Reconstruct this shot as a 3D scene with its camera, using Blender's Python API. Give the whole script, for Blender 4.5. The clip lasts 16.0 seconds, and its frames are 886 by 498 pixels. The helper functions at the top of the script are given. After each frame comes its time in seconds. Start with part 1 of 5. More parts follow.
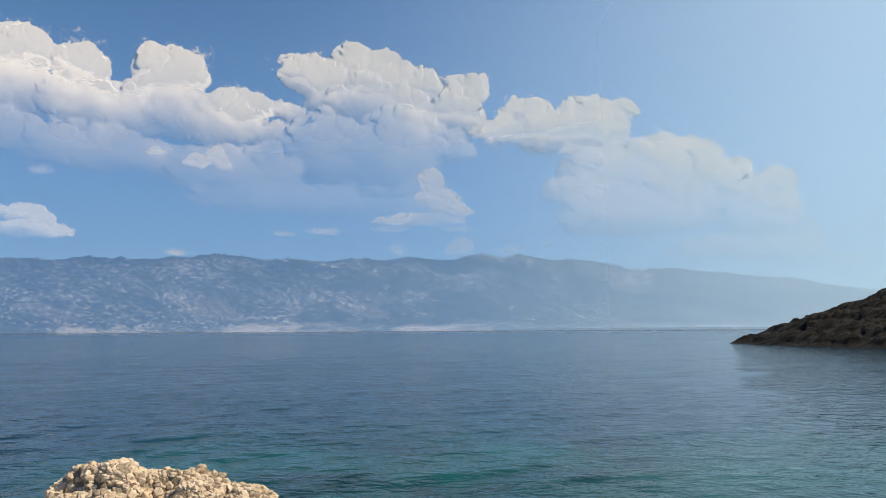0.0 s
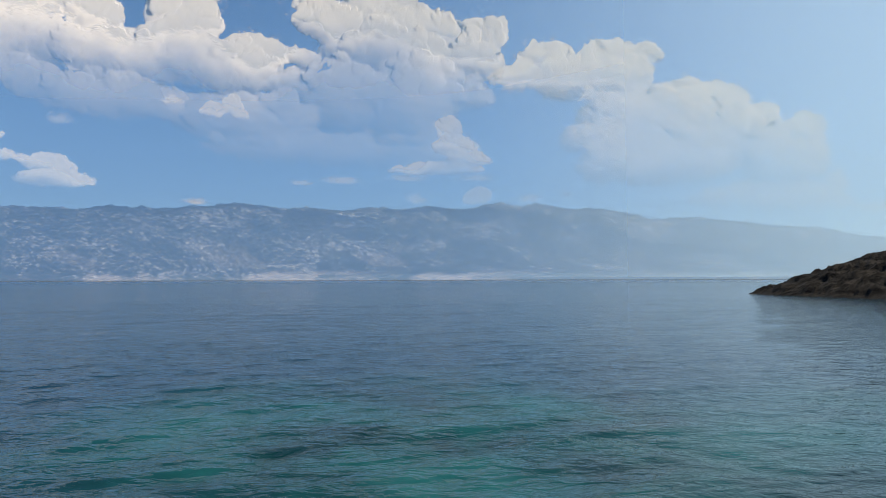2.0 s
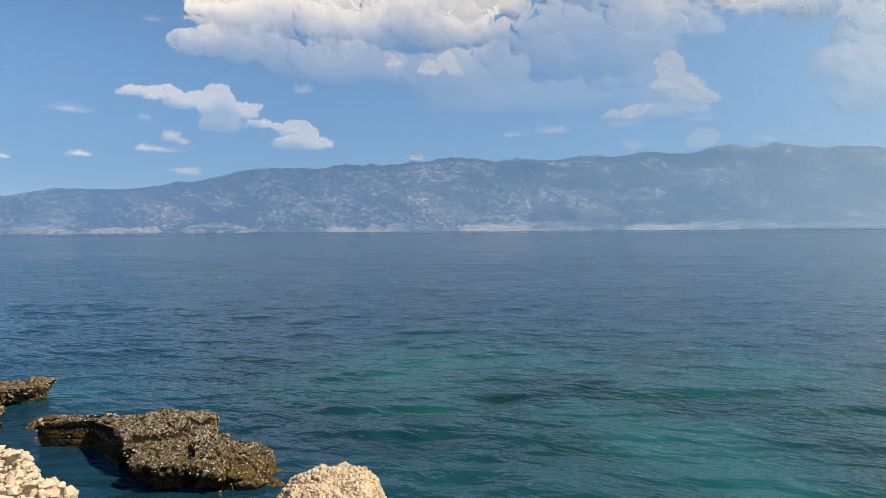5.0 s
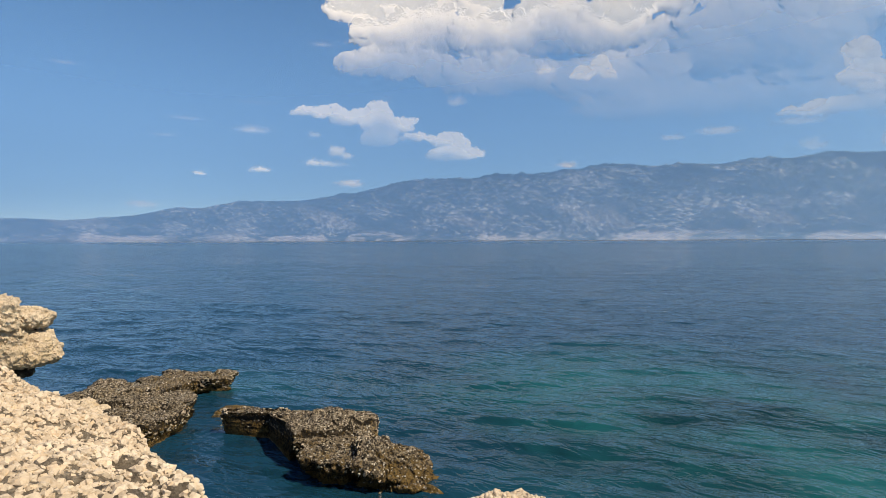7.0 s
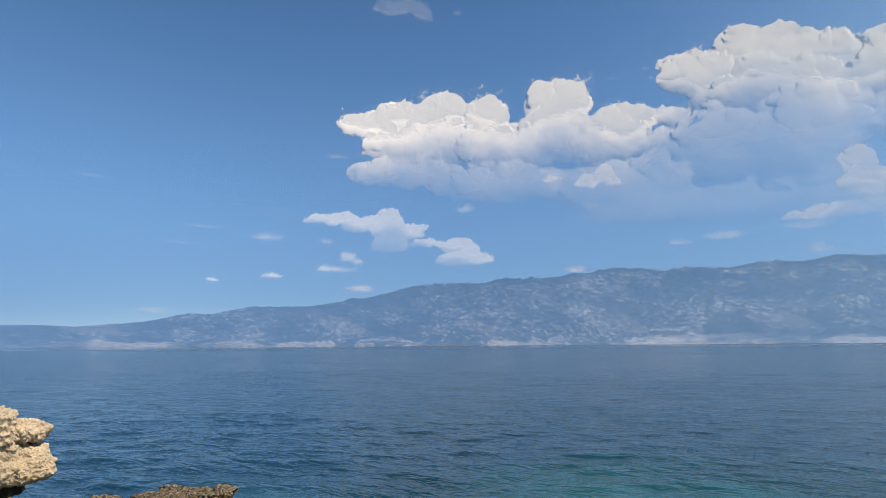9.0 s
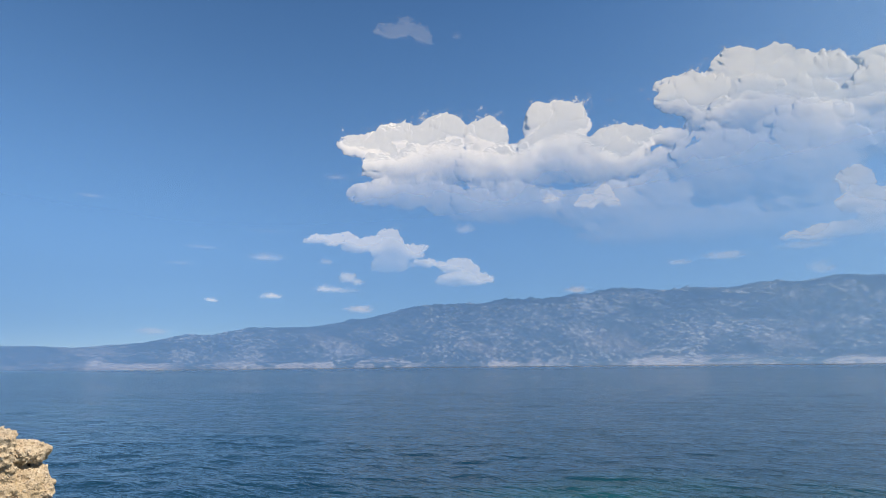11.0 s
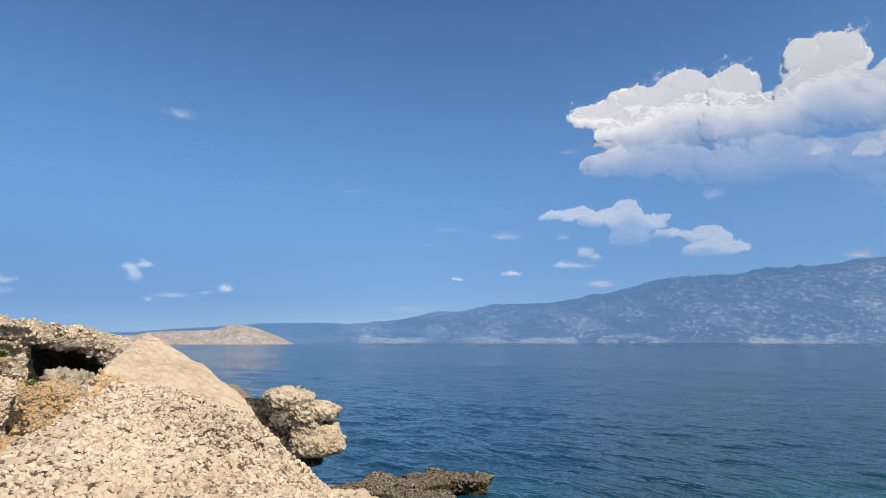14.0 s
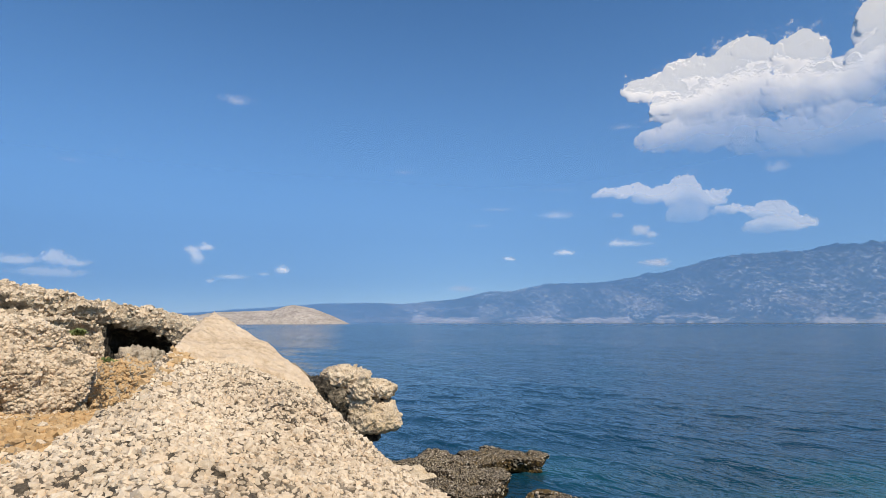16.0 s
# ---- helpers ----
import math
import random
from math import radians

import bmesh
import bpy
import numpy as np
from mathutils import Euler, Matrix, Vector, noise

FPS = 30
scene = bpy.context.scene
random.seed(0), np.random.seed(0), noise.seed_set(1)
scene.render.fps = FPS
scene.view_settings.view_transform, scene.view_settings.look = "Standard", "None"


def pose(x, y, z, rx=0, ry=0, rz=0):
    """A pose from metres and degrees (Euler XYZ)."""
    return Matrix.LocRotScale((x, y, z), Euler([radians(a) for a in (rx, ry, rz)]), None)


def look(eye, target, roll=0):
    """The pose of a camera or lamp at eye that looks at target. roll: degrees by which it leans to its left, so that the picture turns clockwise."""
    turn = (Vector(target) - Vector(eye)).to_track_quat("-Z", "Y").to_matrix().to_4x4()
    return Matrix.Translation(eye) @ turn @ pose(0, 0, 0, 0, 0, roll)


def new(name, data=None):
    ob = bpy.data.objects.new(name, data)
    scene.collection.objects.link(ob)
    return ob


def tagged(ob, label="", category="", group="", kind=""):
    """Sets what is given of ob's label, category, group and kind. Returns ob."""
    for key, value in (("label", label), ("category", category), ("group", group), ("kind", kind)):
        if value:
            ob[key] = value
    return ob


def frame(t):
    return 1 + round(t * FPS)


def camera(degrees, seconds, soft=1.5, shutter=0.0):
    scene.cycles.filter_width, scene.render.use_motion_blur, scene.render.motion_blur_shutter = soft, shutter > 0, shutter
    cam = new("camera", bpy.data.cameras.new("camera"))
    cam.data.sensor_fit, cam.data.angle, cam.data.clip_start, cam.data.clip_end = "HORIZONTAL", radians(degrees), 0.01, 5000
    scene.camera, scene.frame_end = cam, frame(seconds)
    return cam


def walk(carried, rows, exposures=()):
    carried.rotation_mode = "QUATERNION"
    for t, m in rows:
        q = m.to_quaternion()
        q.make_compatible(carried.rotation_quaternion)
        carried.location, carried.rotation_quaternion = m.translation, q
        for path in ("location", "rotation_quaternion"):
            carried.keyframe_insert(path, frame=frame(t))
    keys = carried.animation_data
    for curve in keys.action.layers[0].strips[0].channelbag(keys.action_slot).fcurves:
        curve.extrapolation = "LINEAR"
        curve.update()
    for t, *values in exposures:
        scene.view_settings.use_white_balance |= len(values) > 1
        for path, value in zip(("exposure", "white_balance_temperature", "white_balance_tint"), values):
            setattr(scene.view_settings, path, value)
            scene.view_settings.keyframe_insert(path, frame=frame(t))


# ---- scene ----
# ---- camera and walk ----
cam = camera(72.2, 16.0, soft=0.6)
# seconds, eye x y z, yaw to the left, pitch up, roll
ROWS = [
    (0.0, 0.000, 0.000, 3.360, 0.00, 7.61, 0.34),
    (0.4, -0.006, 0.002, 3.430, 0.36, 5.55, 0.31),
    (0.5, -0.008, 0.003, 3.455, 0.45, 5.14, 0.30),
    (1.0, -0.026, 0.010, 3.555, 0.79, 3.76, 0.21),
    (1.5, -0.048, 0.022, 3.580, 1.09, 3.11, 0.17),
    (2.0, -0.070, 0.035, 3.580, 1.62, 2.81, 0.15),
    (2.5, -0.098, 0.051, 3.575, 3.49, 2.95, 0.12),
    (3.0, -0.134, 0.074, 3.566, 5.31, 2.37, 0.11),
    (3.5, -0.164, 0.093, 3.560, 7.74, 0.29, 0.07),
    (4.0, -0.175, 0.105, 3.565, 10.57, -0.58, 0.11),
    (4.5, -0.200, 0.125, 3.582, 14.72, -1.18, 0.19),
    (5.0, -0.279, 0.180, 3.596, 21.39, -1.75, 0.36),
    (5.2, -0.309, 0.198, 3.596, 23.72, -1.89, 0.42),
    (7.3, -0.555, 0.409, 3.558, 36.05, -0.50, 0.40),
    (7.5, -0.556, 0.417, 3.558, 36.24, -0.07, 0.48),
    (8.0, -0.556, 0.430, 3.566, 36.45, 2.17, 0.55),
    (8.5, -0.540, 0.432, 3.578, 36.47, 6.20, 0.72),
    (9.0, -0.532, 0.420, 3.588, 36.40, 8.99, 0.45),
    (9.2, -0.531, 0.418, 3.588, 36.39, 9.61, 0.48),
    (11.3, -0.552, 0.395, 3.570, 36.54, 11.10, 0.55),
    (11.5, -0.565, 0.394, 3.566, 38.03, 11.06, 0.32),
    (12.0, -0.625, 0.412, 3.562, 48.06, 10.54, -0.68),
    (12.5, -0.656, 0.419, 3.562, 54.85, 9.99, -0.67),
    (13.0, -0.670, 0.422, 3.561, 57.40, 9.47, -0.32),
    (13.5, -0.673, 0.424, 3.562, 58.10, 9.07, -0.11),
    (14.0, -0.672, 0.424, 3.563, 58.64, 8.74, 0.00),
    (14.5, -0.672, 0.420, 3.565, 59.61, 8.40, 0.03),
    (15.0, -0.674, 0.416, 3.565, 61.14, 8.01, 0.00),
    (15.5, -0.676, 0.413, 3.563, 62.71, 7.47, 0.00),
    (16.0, -0.683, 0.413, 3.559, 63.53, 6.87, 0.05),
]
walk(cam, [(t, pose(x, y, z, 90 + p, r, w)) for t, x, y, z, w, p, r in ROWS],
     exposures=[(0.0, 0.0, 7350, 9), (3.0, 0.0, 7450, 9), (4.0, 0.15, 7550, 9), (4.5, 0.14, 7600, 9), (5.0, 0.09, 7600, 9), (7.5, 0.0, 7250, 9), (9.0, 0.0, 7050, 9), (12.0, 0.0, 6750, 9), (16.0, -0.03, 6550, 9)])

# ---- world, sun ----
SUN_AZ, SUN_EL = 78.0, 52.0          # to the right of the first view, degrees
world = bpy.data.worlds.new("sky")
scene.world = world
world.use_nodes = True
wn = world.node_tree.nodes
sky = wn.new("ShaderNodeTexSky")
sky.sky_type = "NISHITA"
sky.sun_disc = False
sky.sun_elevation = radians(SUN_EL)
sky.sun_rotation = radians(SUN_AZ)
sky.altitude = 3000
sky.air_density = 1.0
sky.dust_density = 0.8
sky.ozone_density = 3.0
wn["Background"].inputs["Strength"].default_value = 0.16
deep = wn.new("ShaderNodeHueSaturation")
deep.inputs["Saturation"].default_value = 1.16
deep.inputs["Hue"].default_value = 0.498
deep.inputs["Value"].default_value = 1.0
world.node_tree.links.new(sky.outputs[0], deep.inputs["Color"])
world.node_tree.links.new(deep.outputs[0], wn["Background"].inputs["Color"])
sun = new("sun", bpy.data.lights.new("sun", "SUN"))
sun.data.energy = 5.0
sun.data.angle = radians(0.53)
sun.data.color = (1.0, 0.9, 0.75)
sd = Vector((math.sin(radians(SUN_AZ)) * math.cos(radians(SUN_EL)), math.cos(radians(SUN_AZ)) * math.cos(radians(SUN_EL)), math.sin(radians(SUN_EL))))
sun.matrix_world = look(sd * 100, (0, 0, 0))


# ---- noise ----
def lattice(i, j, k, seed):
    h = (i * 374761393 + j * 668265263 + k * 2147483647 + seed * 1274126177) & 0xFFFFFFFF
    h = ((h ^ (h >> 13)) * 1274126177) & 0xFFFFFFFF
    h = ((h ^ (h >> 16)) * 2246822519) & 0xFFFFFFFF
    return ((h ^ (h >> 15)) & 0xFFFFFF) / float(0xFFFFFF)


def vnoise(p, seed=0):
    """Smooth value noise, -1 to 1, at an array of points."""
    p = np.asarray(p, float)
    f0 = np.floor(p)
    f = p - f0
    u = f * f * f * (f * (f * 6 - 15) + 10)
    c = f0.astype(np.int64)
    out = np.zeros(p.shape[:-1])
    for a in (0, 1):
        for b in (0, 1):
            for d in (0, 1):
                w = (u[..., 0] if a else 1 - u[..., 0]) * (u[..., 1] if b else 1 - u[..., 1]) * (u[..., 2] if d else 1 - u[..., 2])
                out += w * lattice(c[..., 0] + a, c[..., 1] + b, c[..., 2] + d, seed)
    return out * 2 - 1


ROT = np.array([[0.36, 0.48, -0.8], [-0.8, 0.6, 0.0], [0.48, 0.64, 0.6]])


def fbm(p, octaves=4, gain=0.5, seed=0, mode="plain"):
    p = np.asarray(p, float)
    out, amp, tot = 0.0, 1.0, 0.0
    for o in range(octaves):
        p = p @ ROT
        n = vnoise(p * 2.03 ** o + 17.3 * o, seed + o)
        if mode == "ridge":
            n = 1 - 2 * np.abs(n)
        elif mode == "billow":
            n = 2 * np.abs(n) - 0.6
        out = out + amp * n
        tot += amp
        amp *= gain
    return out / tot


def smooth(a, b, x):
    t = np.clip((x - a) / (b - a), 0, 1)
    return t * t * (3 - 2 * t)


# ---- mesh helpers ----
def mesh_from(name, verts, faces, material, flat=False):
    me = bpy.data.meshes.new(name)
    verts = np.asarray(verts, np.float32)
    faces = np.asarray(faces, np.int32)
    n, k = faces.shape
    me.vertices.add(len(verts))
    me.vertices.foreach_set("co", verts.ravel())
    me.loops.add(n * k)
    me.loops.foreach_set("vertex_index", faces.ravel())
    me.polygons.add(n)
    me.polygons.foreach_set("loop_start", np.arange(n, dtype=np.int32) * k)
    me.update(calc_edges=True)
    me.polygons.foreach_set("use_smooth", np.full(n, not flat))
    me.materials.append(material)
    me.update()
    return me


def grid_faces(nu, nv, closed=False):
    i, j = np.meshgrid(np.arange(nu - 1), np.arange(nv if closed else nv - 1), indexing="ij")
    j2 = (j + 1) % nv
    return np.stack([i * nv + j, (i + 1) * nv + j, (i + 1) * nv + j2, i * nv + j2], -1).reshape(-1, 4)


def part(name, me, parent, label=""):
    ob = new(name, me)
    ob.parent = parent
    return tagged(ob, label)


def ico(level):
    bm = bmesh.new()
    bmesh.ops.create_icosphere(bm, subdivisions=level, radius=1.0)
    v = np.array([x.co[:] for x in bm.verts])
    f = np.array([[w.index for w in x.verts] for x in bm.faces])
    bm.free()
    return v, f


# ---- materials ----
def material(name):
    m = bpy.data.materials.new(name)
    m.use_nodes = True
    nt = m.node_tree
    return m, nt, nt.nodes, nt.links, nt.nodes["Principled BSDF"]


def node(nt, kind, **inputs):
    n = nt.nodes.new(kind)
    for k, v in inputs.items():
        n.inputs[k.replace("_", " ")].default_value = v
    return n


def ramp(nt, stops):
    n = nt.nodes.new("ShaderNodeValToRGB")
    el = n.color_ramp.elements
    while len(el) < len(stops):
        el.new(0.5)
    for e, (pos, col) in zip(el, stops):
        e.position = pos
        e.color = (*col, 1) if len(col) == 3 else col
    return n


def coords(nt, scale=(1, 1, 1)):
    tc = nt.nodes.new("ShaderNodeTexCoord")
    mp = nt.nodes.new("ShaderNodeMapping")
    mp.inputs["Scale"].default_value = scale
    nt.links.new(tc.outputs["Object"], mp.inputs["Vector"])
    return mp.outputs["Vector"]


def shore_material():
    """Dark shore conglomerate: pebbles, grey crust, golden weed at the waterline; sunlit tops and shaded sides deepened
    in the colour.
    """
    # dark stone, deepened in colour so the sides read as shaded
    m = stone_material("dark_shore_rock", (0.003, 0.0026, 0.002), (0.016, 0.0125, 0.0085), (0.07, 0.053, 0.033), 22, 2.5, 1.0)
    nt = m.node_tree
    nodes, links = nt.nodes, nt.links
    bsdf = nodes["Principled BSDF"]
    col = bsdf.inputs["Base Color"].links[0].from_socket
    tc = nodes.new("ShaderNodeTexCoord")
    geo = nodes.new("ShaderNodeNewGeometry")

    def over(a, b, fac):
        mx = nodes.new("ShaderNodeMix")
        mx.data_type = "RGBA"
        links.new(fac, mx.inputs["Factor"])
        links.new(a, mx.inputs["A"])
        if isinstance(b, tuple):
            mx.inputs["B"].default_value = (*b, 1)
        else:
            links.new(b, mx.inputs["B"])
        return mx.outputs["Result"]

    def sums(a, k, b):
        n = nodes.new("ShaderNodeMath")
        n.operation = "MULTIPLY_ADD"
        n.inputs[1].default_value = k
        links.new(a, n.inputs[0])
        links.new(b, n.inputs[2])
        return n.outputs[0]

    def step(v, lo, hi):
        r = ramp(nt, [(lo, (0, 0, 0)), (hi, (1, 1, 1))])
        links.new(v, r.inputs["Fac"])
        return r.outputs["Color"]

    pos = nodes.new("ShaderNodeSeparateXYZ")
    links.new(tc.outputs["Object"], pos.inputs[0])
    nor = nodes.new("ShaderNodeSeparateXYZ")
    links.new(geo.outputs["Normal"], nor.inputs[0])
    n1 = node(nt, "ShaderNodeTexNoise", Scale=4.0, Detail=6.0, Roughness=0.7)
    n2 = node(nt, "ShaderNodeTexNoise", Scale=24.0, Detail=6.0, Roughness=0.75)
    for n in (n1, n2):
        links.new(tc.outputs["Object"], n.inputs["Vector"])
    # grey crust on upward faces, painted paler as sunlit tops
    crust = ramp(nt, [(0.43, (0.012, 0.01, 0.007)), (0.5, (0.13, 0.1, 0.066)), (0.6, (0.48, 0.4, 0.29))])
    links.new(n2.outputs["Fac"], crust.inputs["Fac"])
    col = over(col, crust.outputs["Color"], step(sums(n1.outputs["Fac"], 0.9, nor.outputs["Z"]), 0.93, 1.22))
    # golden weed and stain towards the waterline
    col = over(col, (0.15, 0.095, 0.03), step(sums(n1.outputs["Fac"], 0.75, sums(n2.outputs["Fac"], 0.3, sums(pos.outputs["Z"], -0.55, n2.outputs["Fac"]))), 0.86, 1.0))
    # pale pebbles
    v = node(nt, "ShaderNodeTexVoronoi", Scale=26.0)
    links.new(tc.outputs["Object"], v.inputs["Vector"])
    sep = nodes.new("ShaderNodeSeparateColor")
    links.new(v.outputs["Color"], sep.inputs[0])
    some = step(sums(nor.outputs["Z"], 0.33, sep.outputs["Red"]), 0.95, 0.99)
    near = ramp(nt, [(0.36, (1, 1, 1)), (0.46, (0, 0, 0))])
    links.new(v.outputs["Distance"], near.inputs["Fac"])
    both = nodes.new("ShaderNodeMath")
    both.operation = "MULTIPLY"
    links.new(some, both.inputs[0])
    links.new(near.outputs["Color"], both.inputs[1])
    tone = ramp(nt, [(0.0, (0.24, 0.2, 0.14)), (1.0, (0.62, 0.56, 0.47))])
    links.new(sep.outputs["Green"], tone.inputs["Fac"])
    col = over(col, tone.outputs["Color"], both.outputs[0])
    links.new(col, bsdf.inputs["Base Color"])
    return m


def stone_material(name, c_dark, c_mid, c_light, grain=60.0, patch=3.0, bump=0.4, stain=None, pieces=False):
    """Weathered limestone: coarse patches, fine grain and pits."""
    m, nt, nodes, links, bsdf = material(name)
    vec = coords(nt)
    n1 = node(nt, "ShaderNodeTexNoise", Scale=patch, Detail=6.0, Roughness=0.6)
    n2 = node(nt, "ShaderNodeTexNoise", Scale=grain, Detail=8.0, Roughness=0.7)
    v = node(nt, "ShaderNodeTexVoronoi", Scale=grain * 0.6)
    for n in (n1, n2, v):
        links.new(vec, n.inputs["Vector"])
    mixf = node(nt, "ShaderNodeMath")
    mixf.operation = "MULTIPLY_ADD"
    mixf.inputs[1].default_value = 0.55
    links.new(n2.outputs["Fac"], mixf.inputs[0])
    half = node(nt, "ShaderNodeMath")
    half.operation = "MULTIPLY"
    half.inputs[1].default_value = 0.45
    links.new(n1.outputs["Fac"], half.inputs[0])
    links.new(half.outputs[0], mixf.inputs[2])
    r = ramp(nt, [(0.33, c_dark), (0.5, c_mid), (0.66, c_light)])
    links.new(mixf.outputs[0], r.inputs["Fac"])
    col = r.outputs["Color"]
    if pieces:
        g = nodes.new("ShaderNodeNewGeometry")
        rr = ramp(nt, [(0.0, (0.62, 0.55, 0.47)), (0.35, (0.95, 0.9, 0.84)), (0.7, (1.0, 0.98, 0.95)), (1.0, (1.0, 0.86, 0.7))])
        links.new(g.outputs["Random Per Island"], rr.inputs["Fac"])
        mx = nodes.new("ShaderNodeMix")
        mx.data_type, mx.blend_type = "RGBA", "MULTIPLY"
        mx.inputs["Factor"].default_value = 0.6
        links.new(col, mx.inputs["A"])
        links.new(rr.outputs["Color"], mx.inputs["B"])
        col = mx.outputs["Result"]
    if stain:
        ns = node(nt, "ShaderNodeTexNoise", Scale=patch * 0.5, Detail=5.0, Roughness=0.65)
        links.new(vec, ns.inputs["Vector"])
        rs = ramp(nt, [(0.5, (0, 0, 0)), (0.64, (1, 1, 1))])
        links.new(ns.outputs["Fac"], rs.inputs["Fac"])
        mx = nodes.new("ShaderNodeMix")
        mx.data_type = "RGBA"
        links.new(rs.outputs["Color"], mx.inputs["Factor"])
        links.new(col, mx.inputs["A"])
        mx.inputs["B"].default_value = (*stain, 1)
        col = mx.outputs["Result"]
    links.new(col, bsdf.inputs["Base Color"])
    bsdf.inputs["Roughness"].default_value = 0.9
    bsdf.inputs["Specular IOR Level"].default_value = 0.2
    b = node(nt, "ShaderNodeBump", Strength=bump, Distance=1.2 / grain)
    add = node(nt, "ShaderNodeMath")
    add.operation = "ADD"
    links.new(n2.outputs["Fac"], add.inputs[0])
    links.new(v.outputs["Distance"], add.inputs[1])
    links.new(add.outputs[0], b.inputs["Height"])
    links.new(b.outputs["Normal"], bsdf.inputs["Normal"])
    return m


PALE = stone_material("pale_limestone", (0.32, 0.235, 0.15), (0.66, 0.53, 0.38), (0.78, 0.67, 0.52), 32, 2.5, 0.9, stain=(0.52, 0.38, 0.22))
SLAB = stone_material("smooth_limestone", (0.44, 0.31, 0.185), (0.68, 0.525, 0.37), (0.78, 0.64, 0.49), 45, 5.0, 0.75)
CHIPS = stone_material("limestone_chips", (0.45, 0.36, 0.26), (0.61, 0.505, 0.385), (0.74, 0.65, 0.53), 90, 3.0, 0.3, pieces=True)
OCHRE = stone_material("ochre_chips", (0.36, 0.23, 0.11), (0.5, 0.345, 0.185), (0.58, 0.44, 0.28), 90, 3.0, 0.3, pieces=True)
# body under the chips, painted brown and dark so gaps look shaded
BLOCK_GAPS = stone_material("chip_matrix_gap_shade", (0.08, 0.06, 0.04), (0.27, 0.21, 0.145), (0.45, 0.365, 0.26), 45, 4.0, 0.8)
WET = shore_material()
# ledge body between stones: shade of deep gaps put into its colour
LEDGE_GAPS = stone_material("stone_matrix_gap_shade", (0.012, 0.009, 0.007), (0.2, 0.16, 0.115), (0.46, 0.385, 0.29), 75, 5.0, 1.0)
# headland colour lowered to near-black to hold its backlit shade
HEAD = stone_material("shaded_headland_rock", (0.002, 0.0018, 0.0016), (0.006, 0.0052, 0.0045), (0.022, 0.019, 0.016), 0.9, 0.15, 1.0)
ISLE = stone_material("bare_island_rock", (0.24, 0.21, 0.185), (0.45, 0.39, 0.34), (0.58, 0.52, 0.47), 0.16, 0.03, 0.8)
CRUST = stone_material("pale_crust", (0.26, 0.21, 0.15), (0.44, 0.37, 0.28), (0.6, 0.53, 0.43), 60, 2.0, 0.3, pieces=True)
# dark rock of the recesses, blackened further to hold their shade
HOLLOW = stone_material("dark_rock_with_shade", (0.01, 0.008, 0.006), (0.07, 0.058, 0.044), (0.42, 0.345, 0.245), 12, 3.0, 1.0)
RUBBLE = stone_material("packed_rubble", (0.1, 0.075, 0.05), (0.5, 0.405, 0.295), (0.68, 0.575, 0.44), 26, 3.0, 1.0)
SHORE = stone_material("shore_rock", (0.146, 0.105, 0.064), (0.306, 0.231, 0.148), (0.437, 0.35, 0.238), 14, 1.5, 0.8)


def mountain_material():
    m, nt, nodes, links, bsdf = material("mountain_karst")
    at = nodes.new("ShaderNodeAttribute")
    at.attribute_name = "face"
    vec = at.outputs["Vector"]
    n1 = node(nt, "ShaderNodeTexNoise", Scale=0.045, Detail=9.0, Roughness=0.76, Distortion=0.5)
    n2 = node(nt, "ShaderNodeTexNoise", Scale=0.0045, Detail=4.0, Roughness=0.6)
    for n in (n1, n2):
        links.new(vec, n.inputs["Vector"])
    a = node(nt, "ShaderNodeMath")
    a.operation = "MULTIPLY_ADD"
    a.inputs[1].default_value = 0.27
    links.new(n2.outputs["Fac"], a.inputs[0])
    h = node(nt, "ShaderNodeMath")
    h.operation = "MULTIPLY"
    h.inputs[1].default_value = 0.73
    links.new(n1.outputs["Fac"], h.inputs[0])
    links.new(h.outputs[0], a.inputs[2])
    r = ramp(nt, [(0.46, (0.03, 0.042, 0.03)), (0.515, (0.08, 0.09, 0.07)), (0.55, (0.26, 0.25, 0.23)), (0.6, (0.72, 0.69, 0.64))])
    links.new(a.outputs[0], r.inputs["Fac"])
    cl = nodes.new("ShaderNodeAttribute")
    cl.attribute_name = "cliff"
    rk = ramp(nt, [(0.4, (0.16, 0.12, 0.09)), (0.47, (0.66, 0.52, 0.43)), (0.56, (0.92, 0.82, 0.72))])
    links.new(n1.outputs["Fac"], rk.inputs["Fac"])
    mx = nodes.new("ShaderNodeMix")
    mx.data_type = "RGBA"
    links.new(cl.outputs["Fac"], mx.inputs["Factor"])
    links.new(r.outputs["Color"], mx.inputs["A"])
    links.new(rk.outputs["Color"], mx.inputs["B"])
    links.new(mx.outputs["Result"], bsdf.inputs["Base Color"])
    bsdf.inputs["Roughness"].default_value = 0.95
    bsdf.inputs["Specular IOR Level"].default_value = 0.1
    b = node(nt, "ShaderNodeBump", Strength=1.0, Distance=14.0)
    links.new(n1.outputs["Fac"], b.inputs["Height"])
    links.new(b.outputs["Normal"], bsdf.inputs["Normal"])
    return m


